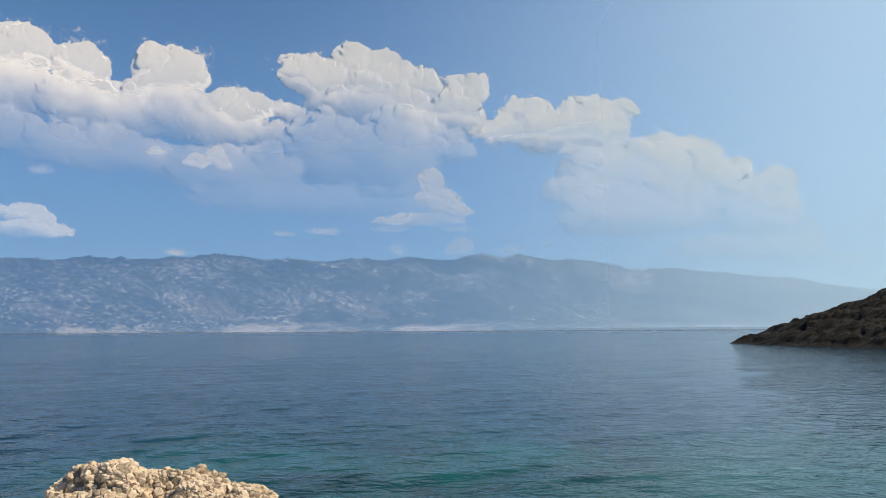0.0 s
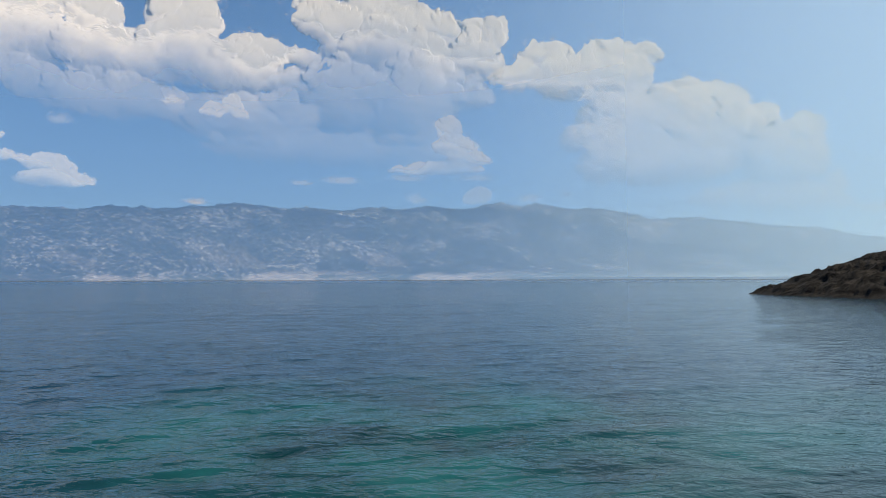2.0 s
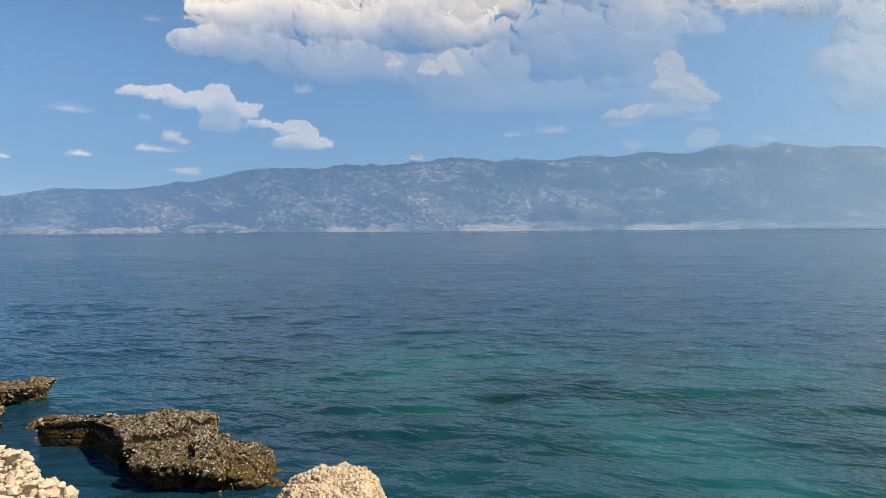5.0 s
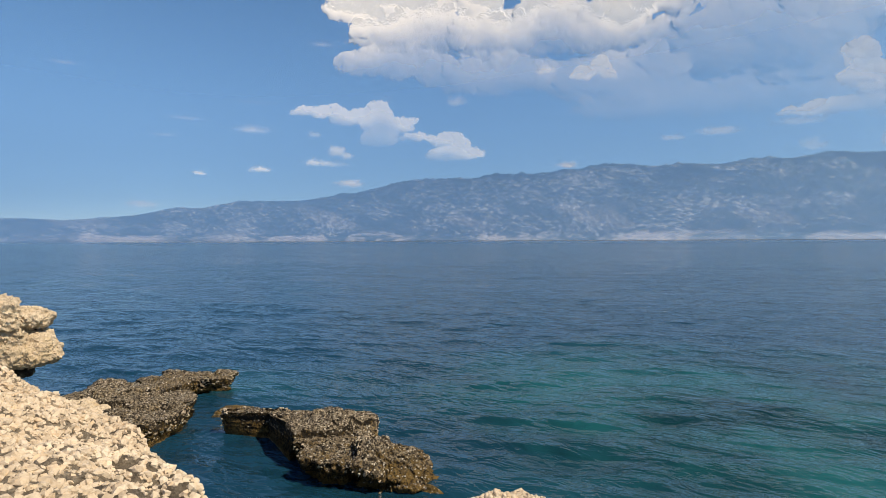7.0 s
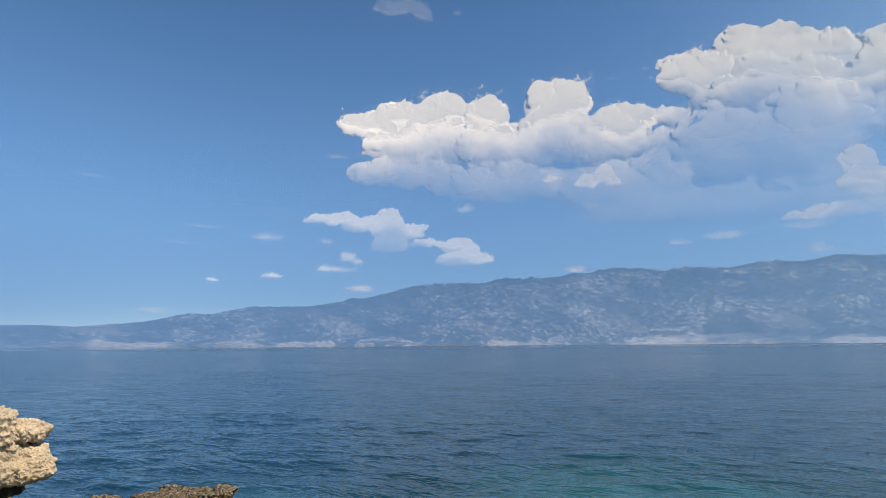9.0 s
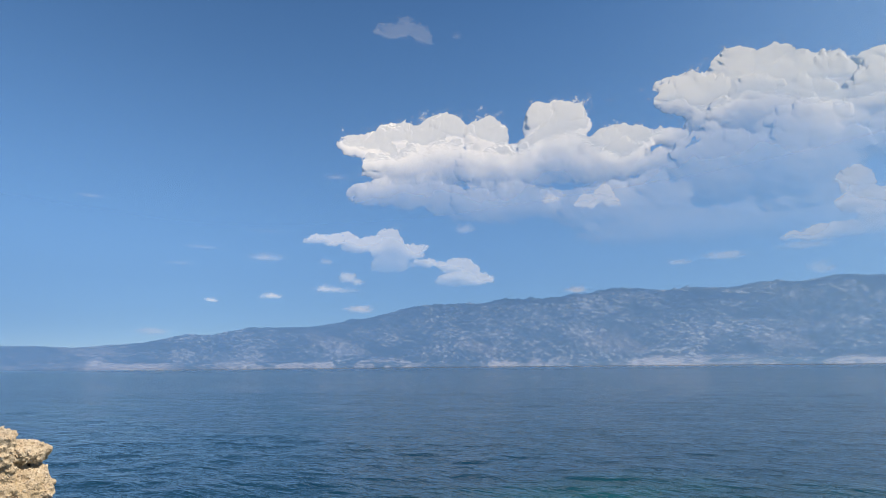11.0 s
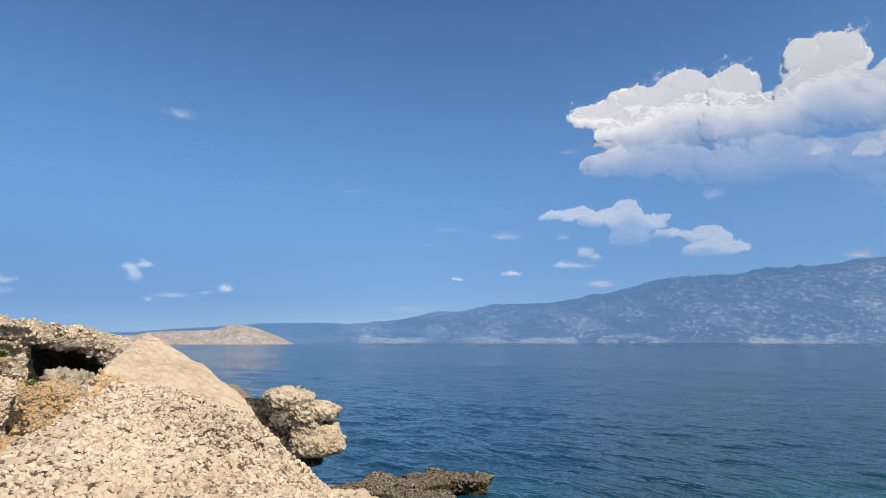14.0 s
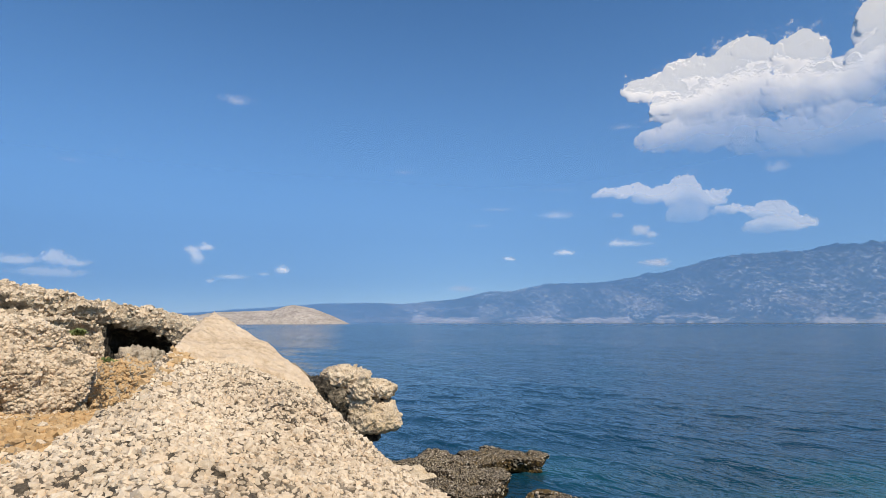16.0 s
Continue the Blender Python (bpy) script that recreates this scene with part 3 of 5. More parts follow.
def cloud(name, puffs, label, seed, step=0.07, thin=1.0, body=0.42, under=1.0, ragged=1.0, low=None, dist=4780.0, lean=None, fall=0.3, veil=1.0, group="clouds in the sky"):
    """A cumulus as a heap of round heads far off, drawn out to nothing below. puffs: azimuth, elevation, half width, half height in degrees."""
    p = np.array(puffs, float)
    a0, a1 = (p[:, 0] - p[:, 2]).min() - 1.5, (p[:, 0] + p[:, 2]).max() + 1.5
    e0, e1 = max((p[:, 1] - p[:, 3]).min() - 1.2, 0.4), (p[:, 1] + p[:, 3]).max() + 1.5
    A, E = np.meshgrid(np.arange(a0, a1, step), np.arange(e0, e1, step), indexing="ij")
    q = np.stack([A, E, 0 * A + seed * 3.7], -1)
    size = float(np.clip(np.minimum(p[:, 2], p[:, 3]).mean(), 0.2, 1.6))
    Aw = A + ragged * size * (0.35 * fbm(q * 0.8 / size, 3, 0.55, seed) + 0.12 * fbm(q * 3.5 / size, 3, 0.6, seed + 1))
    Ew = E + ragged * size * (0.3 * fbm(q * 0.8 / size + 50, 3, 0.55, seed + 2) + 0.12 * fbm(q * 3.5 / size + 50, 3, 0.6, seed + 3))
    D, lit, relief, up = np.full(A.shape, -9.0), np.zeros(A.shape), np.zeros(A.shape), np.full(A.shape, -1.0)
    for a, e, ra, re, z in heads(puffs, seed):
        m = min(ra, re)
        u0, u1 = np.searchsorted(A[:, 0], [a - 1.5 * ra - size, a + 1.5 * ra + size])
        w0, w1 = np.searchsorted(E[0], [e - 1.5 * re - size, e + 1.5 * re + size])
        win = np.s_[u0:u1, w0:w1]
        if u1 - u0 < 2 or w1 - w0 < 2:
            continue
        d = np.hypot((Aw[win] - a) / ra, (Ew[win] - e) / np.where(Ew[win] < e, 0.8 * re, re))
        f = (1 - d) * m
        k = 0.4 * m
        h = np.clip(0.5 + 0.5 * (f - D[win]) / k, 0, 1)
        D[win] = D[win] * (1 - h) + f * h + 0.5 * k * h * (1 - h)
        relief[win] = np.maximum(relief[win], (z + 0.9 * m * np.sqrt(np.clip(1 - d * d, 0, 1))) * (d < 1))
        inside = smooth(-0.06 * m, 0.25 * m, f)
        v = (Ew[win] - e) / re
        crown = smooth(-0.75, 0.55, v + 0.3 * (Aw[win] - a) / ra)
        g = inside * smooth(-1.0, -0.1, v)
        lit[win] = lit[win] * (1 - g) + crown * g
        if z == 0.0:
            up[win] = np.where(f > 0, np.maximum(up[win], v + 0.25), up[win])
    lump = sum(w * billows(Aw * s / size, Ew * s / size, seed + 60 + i) for i, (s, w) in enumerate(((1.6, 0.5), (3.6, 0.3), (8.0, 0.2))))
    D = D + 0.3 * size * (lump - (0.3 if size > 0.8 else 0.6))
    relief = relief + 0.3 * size * lump
    lower = smooth(0.1, -0.9, up)
    lit = np.clip(lit * (0.8 + 0.35 * lump), 0, 1)
    top = np.where((D > 0).any(1), np.max(np.where(D > 0, E, -9.0), axis=1), np.nan)
    near = max(3, int(1.2 * size / step))
    top = np.array([np.nanmean(np.append(top[max(0, i - near):i + near + 1], e1 if i < 0 else np.nan)) if np.isfinite(top[max(0, i - near):i + near + 1]).any() else e0 for i in range(len(top))])
    below = smooth(0.7 * size, 3.4 * size, top[:, None] - E + 0.5 * size * fbm(q * 0.5 / size, 3, 0.5, seed + 35))
    lit = np.clip(lit * (1.05 - 0.75 * below) + 0.15 * (1 - below), 0, 1)
    soft = 0.1 + (0.1 if size > 0.8 else 0.5) * size + under * 0.8 * size * lower
    soft = soft * veil
    # less lit parts are thinned so sky shows through as their shade
    dens = np.clip(body + (1 - body) * lit + 0.3 * (1 - lit) * fbm(q * 0.4 + 9, 3, 0.5, seed + 33), 0, 1) * thin
    dens = dens * (1 - fall * smooth(2.2 * size, 5.0 * size, top[:, None] - E + 0.6 * size * fbm(q * 0.45 / size, 3, 0.5, seed + 36)))
    if low:
        dens = dens * np.interp(E + 1.0 * vnoise(q * 0.3, seed + 40), low[0], low[1])
    if dist < 2000:
        dens = 0.42 * dens
    lean = (20.0 if dist < 2000 else 50.0) if lean is None else lean
    rr = dist / np.cos(np.radians(E)) + (E - e1) * lean - relief * (0.004 if dist > 2000 else 0.003) * dist
    rr = rr - max(0.0, rr.max() - 4930.0)
    ar, er = np.radians(A), np.radians(E)
    v = np.stack([rr * np.sin(ar) * np.cos(er), rr * np.cos(ar) * np.cos(er), rr * np.sin(er)], -1).reshape(-1, 3)
    f = grid_faces(*A.shape)
    f = f[one_piece(D > -0.2 * size, np.clip(D, 0, 9)).ravel()[f].any(1)]
    used = np.unique(f)
    back = np.zeros(len(v), np.int64)
    back[used] = np.arange(len(used))
    me = mesh_from(name, v[used], back[f], CLOUD)
    fray = ragged * ((0.4 if size > 0.8 else 0.8) + 1.3 * lower) * size
    # heads lean sunward and bases do not: light and shade set by hand
    for key, val in (("puff", D), ("soft", soft), ("thickness", dens), ("fray", fray), ("sun_lean", 1.1 * lit - 0.15), ("grain", 0 * A + (0.0006 if dist > 2000 else 0.0009) * size * dist)):
        me.attributes.new(key, "FLOAT", "POINT").data.foreach_set("value", val.ravel()[used].astype(np.float32))
    me.attributes.new("face", "FLOAT_VECTOR", "POINT").data.foreach_set("vector", (q / size).reshape(-1, 3)[used].astype(np.float32).ravel())
    return tagged(new(name, me), label, "cloud", group)


BANK = [(-43.7, 20.3, 2.8, 1.5), (-39.8, 20.9, 3.3, 1.8), (-36.2, 21.4, 2.8, 2.0), (-32.0, 21.1, 2.3, 2.0), (-31.5, 22.4, 1.0, 0.8), (-25.1, 21.8, 3.3, 2.3), (-26.3, 22.8, 1.7, 1.4), (-25.4, 20.0, 4.0, 1.8), (-19.1, 19.9, 3.5, 1.5),
        (-14.9, 19.7, 2.2, 1.0), (-37.6, 18.3, 6.6, 2.3), (-29.9, 18.1, 6.4, 2.6), (-21.8, 18.1, 5.6, 2.5), (-14.5, 17.3, 3.7, 1.9), (-39.8, 15.9, 6.0, 1.7), (-29.9, 14.7, 7.9, 2.1), (-19.5, 13.9, 6.7, 2.8)]
TOWER = [(-14.3, 24.2, 1.9, 0.71), (-12.2, 22.8, 3.7, 2.3), (-8.7, 24.4, 2.3, 1.9), (-6.5, 24.4, 2.2, 1.5), (-4.3, 22.7, 3.3, 1.9), (-1.8, 22.7, 2.2, 1.7), (2.1, 22.3, 2.5, 1.5), (3.8, 22.7, 1.0, 1.0),
         (-7.3, 20.6, 6.1, 3.0), (0.5, 19.7, 3.9, 2.5), (-13.4, 17.8, 2.1, 1.1), (-9.9, 16.0, 5.4, 3.6), (-5.0, 15.6, 4.9, 4.6), (1.0, 16.6, 2.5, 1.8), (-11.9, 11.7, 11.8, 1.9), (-3.4, 11.4, 6.0, 2.1)]
cloud("cumulus_cloud", BANK + TOWER, "towering white cumulus bank with a wide blue-grey base", 3, body=0.62, fall=0.55, under=1.3, low=([9, 11, 13, 16, 18], [0.3, 0.5, 0.6, 0.76, 0.97]), lean=50.0)
cloud("cumulus_cloud", [(8.2, 20.0, 2.7, 1.5), (14.0, 19.6, 3.1, 1.8), (16.9, 19.4, 1.5, 1.4), (12.4, 17.7, 5.4, 2.5), (20.4, 15.9, 2.4, 1.4), (23.5, 15.0, 1.8, 1.4), (22.6, 16.2, 1.2, 0.67), (26.1, 13.1, 1.5, 1.4), (29.2, 12.1, 1.7, 1.3),
                        (30.2, 10.6, 0.8, 1.7), (31.7, 7.5, 1.0, 1.3), (33.9, 5.6, 1.6, 0.44), (16.9, 14.4, 5.8, 2.7), (23.0, 12.1, 4.9, 2.9), (27.8, 9.2, 3.3, 2.4), (14.3, 12.5, 5.0, 2.3), (25.9, 6.8, 5.8, 1.3), (30.4, 6.0, 2.3, 1.3), (5.5, 18.2, 3.0, 1.6), (18.0, 10.0, 7.5, 2.8)],
      "hazy white cumulus stepping down towards the sea horizon", 5, lean=82.0, body=0.55, fall=0.2, under=1.3, ragged=1.15, low=([5, 8, 11, 14], [0.7, 0.7, 0.8, 1.0]))
cloud("cumulus_cloud", [(-1.0, 13.9, 1.4, 1.6), (-0.4, 12.5, 2.2, 1.3), (0.9, 11.3, 2.2, 0.85), (-2.3, 10.4, 4.6, 0.85)], "small bright cumulus turret under the large bank", 8, 0.05, 0.8, dist=1000.0)
cloud("cumulus_cloud", [(-25.9, 15.5, 1.1, 0.62)], "small ragged bright cloud scrap", 10, 0.04, 0.7, ragged=1.4, dist=1000.0)
cloud("cumulus_cloud", [(-22.5, 14.9, 1.2, 0.72), (-21.0, 15.4, 1.1, 1.1), (-20.2, 14.8, 0.8, 0.61)], "ragged bright cloud scrap below the large bank", 11, 0.04, 0.7, ragged=1.4, dist=1000.0)
cloud("cumulus_cloud", [(-47.5, 11.7, 2.2, 0.63), (-46.2, 12.0, 1.5, 0.68), (-43.5, 11.3, 2.7, 0.95), (-41.4, 11.8, 1.5, 1.3), (-40.6, 10.6, 2.6, 1.1), (-38.8, 11.1, 1.0, 0.53), (-41.4, 9.6, 1.9, 1.0), (-37.6, 9.6, 2.1, 0.53),
                        (-34.8, 9.2, 2.0, 1.1), (-33.3, 8.2, 1.9, 0.85), (-34.9, 8.1, 2.5, 0.75)],
      "low heaped white cloud drifting over the ridge", 14, 0.045, 0.66, body=0.35, under=1.8, ragged=1.4, fall=0.4, dist=1000.0)
cloud("cumulus_cloud", [(-46.2, 7.2, 2.4, 0.42), (-47.4, 7.3, 1.1, 0.42), (-45.4, 8.3, 0.9, 0.74), (-44.5, 7.9, 0.7, 0.47)], "flat-based small white cloud beside the larger heap", 15, 0.04, 0.62, body=0.35, under=0.8, ragged=1.3, dist=1000.0)
cloud("cumulus_cloud", [(-86.1, 6.4, 0.9, 0.54), (-84.9, 6.7, 0.8, 0.55), (-85.7, 5.7, 0.7, 0.79)], "small heart-shaped white cloud above the island", 25, 0.04, 0.6, dist=1000.0)
cloud("cumulus_cloud", [(-98.7, 5.0, 1.8, 0.61), (-96.3, 5.3, 1.2, 0.81), (-95.4, 5.0, 2.1, 0.59), (-96.4, 4.1, 3.1, 0.63)], "low pinkish cloud bank over the horizon", 27, 0.05, 0.4, under=1.6, dist=1000.0)
cloud("wispy_cloud", [(-40.7, 30.5, 2.7, 1.2), (-38.3, 30.1, 1.2, 1.2)], "thin torn wisp of cloud high in the sky", 24, 0.06, 0.13, 0.6, 2.0, 1.6, veil=2.5)
# single scraps: azimuth, elevation, half width, half height, thinness
for i, (a, e, ra, re, thin) in enumerate([(-14.9, 9.0, 1.4, 0.41, 0.5), (-11.1, 9.3, 2.2, 0.52, 0.6), (-5.0, 9.6, 2.4, 0.48, 0.45), (1.5, 9.6, 2.2, 0.48, 0.4), (-4.2, 7.7, 1.3, 0.74, 0.4), (1.7, 7.9, 1.4, 1.0, 0.45), (6.5, 7.6, 1.4, 0.64, 0.4), (9.9, 7.9, 0.8, 0.42, 0.3)]):
    cloud("cumulus_cloud", [(a, e, ra, re)], "flat small cloud low under the large bank", 60 + i, 0.045, thin, ragged=1.3, dist=1000.0)
for i, (a, e, ra, re, thin) in enumerate([(-23.9, 6.8, 1.2, 0.42, 1.0), (-44.2, 5.2, 1.6, 0.55, 0.8), (-61.9, 3.1, 1.6, 0.42, 0.5)]):
    cloud("cumulus_cloud", [(a, e, ra, re)], "low cloud top peeping over the mountain ridge", 70 + i, 0.045, thin)
for i, (a, e, ra, re, thin) in enumerate([(-78.4, 4.9, 0.8, 0.57, 0.7), (-82.7, 4.2, 1.8, 0.35, 0.35), (-84.5, 3.8, 0.5, 0.3, 0.4), (-80.0, 4.5, 0.7, 0.26, 0.3), (-57.3, 6.1, 0.7, 0.32, 0.7), (-52.2, 6.5, 1.3, 0.37, 0.7), (-34.1, 12.9, 1.1, 0.64, 0.35), (-47.4, 9.7, 0.7, 0.41, 0.35)]):
    cloud("cumulus_cloud", [(a, e, ra, re)], "tiny white cloud scrap alone in the sky", 80 + i, 0.04, thin, ragged=1.2, dist=1000.0)
for i, (a, e, ra, re, thin) in enumerate([(-83.0, 19.7, 1.8, 0.71, 0.35), (-67.3, 14.2, 1.6, 0.26, 0.3), (-52.8, 10.0, 2.2, 0.57, 0.4), (-58.3, 10.7, 2.2, 0.32, 0.22), (-60.0, 9.2, 1.7, 0.27, 0.22), (-95.7, 13.2, 1.5, 0.36, 0.12), (-92.5, 14.3, 0.7, 0.23, 0.15), (-52.7, 12.4, 3.1, 0.26, 0.1),
                                          (-34.7, 30.3, 0.7, 0.48, 0.25), (-46.6, 17.6, 1.6, 0.5, 0.3), (-19.8, 23.8, 1.0, 0.25, 0.3)]):
    cloud("wispy_cloud", [(a, e, ra, re)], "thin torn wisp of white cloud", 90 + i, 0.04, 1.7 * thin, 0.6, 1.5, 0.9, veil=2.6, dist=1000.0)


# ---- headland ----
def headland():
    x, y = np.meshgrid(np.linspace(58, 170, 225), np.linspace(50, 150, 201), indexing="ij")
    p = np.stack([x, y, 0 * x], -1)
    xs = np.interp(y, [50, 62, 80, 98, 112, 140, 150], [104, 94, 81, 70.7, 66.5, 65.2, 66])
    d = np.minimum((x - xs) * 0.9, (142 - y) * 1.0) + 1.4 * fbm(p / 9, 4, 0.5, 31)
    z = np.where(d > 0, 0.52 * d, d * 0.6)
    st = np.sin((z * 2.4 + x * 0.25 + 1.5 * vnoise(p / 11, 4)))
    z = z + (0.4 * st + 1.3 * fbm(p / 3.2, 4, 0.55, 33, "ridge")) * smooth(-0.5, 2.5, d) * 0.8
    z = np.maximum(z, -2)
    v = np.stack([x, y, z], -1).reshape(-1, 3)
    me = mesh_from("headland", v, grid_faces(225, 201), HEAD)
    return tagged(new("headland", me), "dark rocky headland sloping down into the sea", "headland")


headland()


# ---- boat far out ----
def motor_boat():
    """Small white cabin boat: hull, cabin, windscreen."""
    white, nt, nodes, links, bsdf = material("white_gelcoat")
    n = node(nt, "ShaderNodeTexNoise", Scale=0.8, Detail=4.0)
    links.new(coords(nt), n.inputs["Vector"])
    r = ramp(nt, [(0.3, (0.7, 0.7, 0.68)), (0.7, (0.82, 0.82, 0.8))])
    links.new(n.outputs["Fac"], r.inputs["Fac"])
    links.new(r.outputs["Color"], bsdf.inputs["Base Color"])
    bsdf.inputs["Roughness"].default_value = 0.3
    dark, _, _, _, bd = material("boat_window")
    bd.inputs["Base Color"].default_value = (0.02, 0.025, 0.03, 1)
    bd.inputs["Roughness"].default_value = 0.1
    boat = tagged(new("motor_boat"), "small white motor boat far out on the sea", "boat")

    def box(name, mat, x0, x1, half, z0, z1, taper=0.0, label=""):
        bm = bmesh.new()
        bmesh.ops.create_cube(bm, size=1.0)
        for v in bm.verts:
            t = v.co.x + 0.5
            v.co = Vector((x0 + (x1 - x0) * t, v.co.y * 2 * half * (1 - taper * t), z0 + (z1 - z0) * (v.co.z + 0.5) + (0.4 * taper * t if v.co.z > 0 else 0)))
        bmesh.ops.bevel(bm, geom=bm.edges[:], offset=0.08, segments=2, affect="EDGES")
        me = bpy.data.meshes.new(name)
        bm.to_mesh(me)
        bm.free()
        me.materials.append(mat)
        return part(name, me, boat, label)

    box("hull", white, -4.5, 4.5, 1.5, -0.3, 1.2, 0.8)
    box("cabin", white, -1.5, 1.8, 1.1, 1.2, 2.6, 0.2)
    box("windscreen", dark, 1.5, 2.0, 1.0, 1.7, 2.4, 0.0, "dark windscreen")
    boat.matrix_world = pose(1050 * math.sin(radians(19.0)), 1050 * math.cos(radians(19.0)), 0, 0, 0, 150)
    return boat


motor_boat()


# ---- rock builder ----
def facets(w, count, seed):
    """Blocky breakage: a random step for each cell of a scatter of points, and how near the next cell is."""
    rng = np.random.RandomState(seed)
    lo, hi = w.min(0), w.max(0)
    c = rng.uniform(lo, hi, (count, 3))
    step = rng.uniform(-1, 1, count)
    d1 = np.full(len(w), 1e9)
    d2 = np.full(len(w), 1e9)
    who = np.zeros(len(w), int)
    for i in range(count):
        d = np.sqrt(((w - c[i]) ** 2).sum(1))
        near = d < d1
        d2 = np.where(near, d1, np.minimum(d2, d))
        who = np.where(near, i, who)
        d1 = np.where(near, d, d1)
    return step[who], d2 - d1


def rock_mesh(lobes, seed, cuts=7, rough=0.16, level=5, flat_top=None, cell=1.0, boxy=3.5, broken=1.0, layers=0.0, bites=()):
    """A rock grown round its middle from overlapping lobes (centre and half sizes), cut by planes and roughened at three scales."""
    v, f = ico(level)
    rad = np.zeros(len(v))
    far = max(math.hypot(*l[:3]) + max(l[3:]) for l in lobes)
    for t in np.linspace(0.04, 1.0, 70) * far:
        q = v * t
        hit = np.zeros(len(v), bool)
        for cx, cy, cz, rx, ry, rz in lobes:
            hit |= (np.abs((q - (cx, cy, cz)) / (rx, ry, rz)) ** boxy).sum(1) < 1
        rad[hit] = t
    size = min(min(l[3:]) for l in lobes)
    w = v * np.maximum(rad, 0.2 * size)[:, None]
    rng = np.random.RandomState(seed)
    ext = np.abs(w).max(0)
    for _ in range(cuts):
        n = rng.normal(size=3)
        n /= np.linalg.norm(n)
        d = rng.uniform(0.6, 0.86) * np.abs(w @ n).max()
        w = w - np.clip(w @ n - d, 0, None)[:, None] * n * 0.93
    if flat_top is not None:
        w[:, 2] = np.where(w[:, 2] > flat_top, flat_top + (w[:, 2] - flat_top) * 0.18, w[:, 2])
    k = cell / size
    disp = 0.9 * fbm(w * 1.1 * k + seed, 2, 0.5, seed) + 0.75 * fbm(w * 2.6 * k + seed, 4, 0.6, seed + 5, "ridge") + 0.35 * fbm(w * 9 * k + seed, 3, 0.6, seed + 9)
    step, gap = facets(w + 0.08 * size * np.stack([vnoise(w * 5 * k + 9 * i, seed + i) for i in range(3)], -1), int(90 * broken), seed + 3)
    big, edge = facets(w + 0.15 * size * np.stack([vnoise(w * 2.5 * k + 9 * i, seed + 20 + i) for i in range(3)], -1), int(16 * broken) + 6, seed + 4)
    disp = disp + 1.1 * big * smooth(0, 0.2 * size, edge) - 0.6 * (1 - smooth(0, 0.1 * size, edge))
    disp = disp + 0.7 * step * smooth(0, 0.12 * size, gap) - 0.5 * (1 - smooth(0, 0.07 * size, gap))
    for bx, by, bz, br in bites:
        d = np.sqrt(((w - (bx, by, bz)) ** 2).sum(1))
        w = w * (1 - 0.6 * smooth(br, 0.25 * br, d))[:, None]
    if layers:
        q = w * np.array([1.2, 1.2, 7.0]) + 0.5 * np.stack([vnoise(w * 4, seed + 30)] * 3, -1)
        disp = disp + layers * (fbm(q * 1.6, 3, 0.55, seed + 31, "ridge") + 0.7 * fbm(w * 14, 3, 0.6, seed + 32, "ridge"))
    w = w + v * (rough * size * disp)[:, None]
    return w, f


def chip_shapes(n, seed):
    """Angular stone chips, twelve corners each."""
    v, f = ico(1)
    rng = np.random.RandomState(seed)
    out = []
    for _ in range(n):
        w = v * rng.uniform(0.8, 1.12, (12, 1)) * np.array([1.0, rng.uniform(0.65, 0.95), rng.uniform(0.45, 0.8)])
        for _ in range(3):
            m = rng.normal(size=3)
            m /= np.linalg.norm(m)
            w = w - np.clip(w @ m - 0.55, 0, None)[:, None] * m
        out.append(w)
    return np.array(out), f


CHIP_V, CHIP_F = chip_shapes(12, 7)


def grit_shapes(n, seed):
    """Smaller stones, eight corners each."""
    v = np.array([(x, y, z) for x in (-1, 1) for y in (-1, 1) for z in (-1, 1)], float) * 0.62
    f = np.array([(0, 1, 3), (0, 3, 2), (4, 6, 7), (4, 7, 5), (0, 4, 5), (0, 5, 1), (2, 3, 7), (2, 7, 6), (0, 2, 6), (0, 6, 4), (1, 5, 7), (1, 7, 3)])
    rng = np.random.RandomState(seed)
    out = [v * rng.uniform(0.8, 1.12, (8, 1)) * (1.15, rng.uniform(0.7, 1.0), rng.uniform(0.55, 0.9)) + rng.uniform(-0.14, 0.14, (8, 3)) for _ in range(n)]
    return np.array(out), f


GRIT_V, GRIT_F = grit_shapes(16, 9)


def turn_matrices(rng, n, normals=None):
    q = rng.normal(size=(n, 4))
    if normals is not None:
        q[:, 1:3] *= 0.35
    q /= np.linalg.norm(q, axis=1)[:, None]
    a, b, c, d = q.T
    return np.stack([np.stack([1 - 2 * (c * c + d * d), 2 * (b * c - a * d), 2 * (b * d + a * c)], -1),
                     np.stack([2 * (b * c + a * d), 1 - 2 * (b * b + d * d), 2 * (c * d - a * b)], -1),
                     np.stack([2 * (b * d - a * c), 2 * (c * d + a * b), 1 - 2 * (b * b + c * c)], -1)], -2)


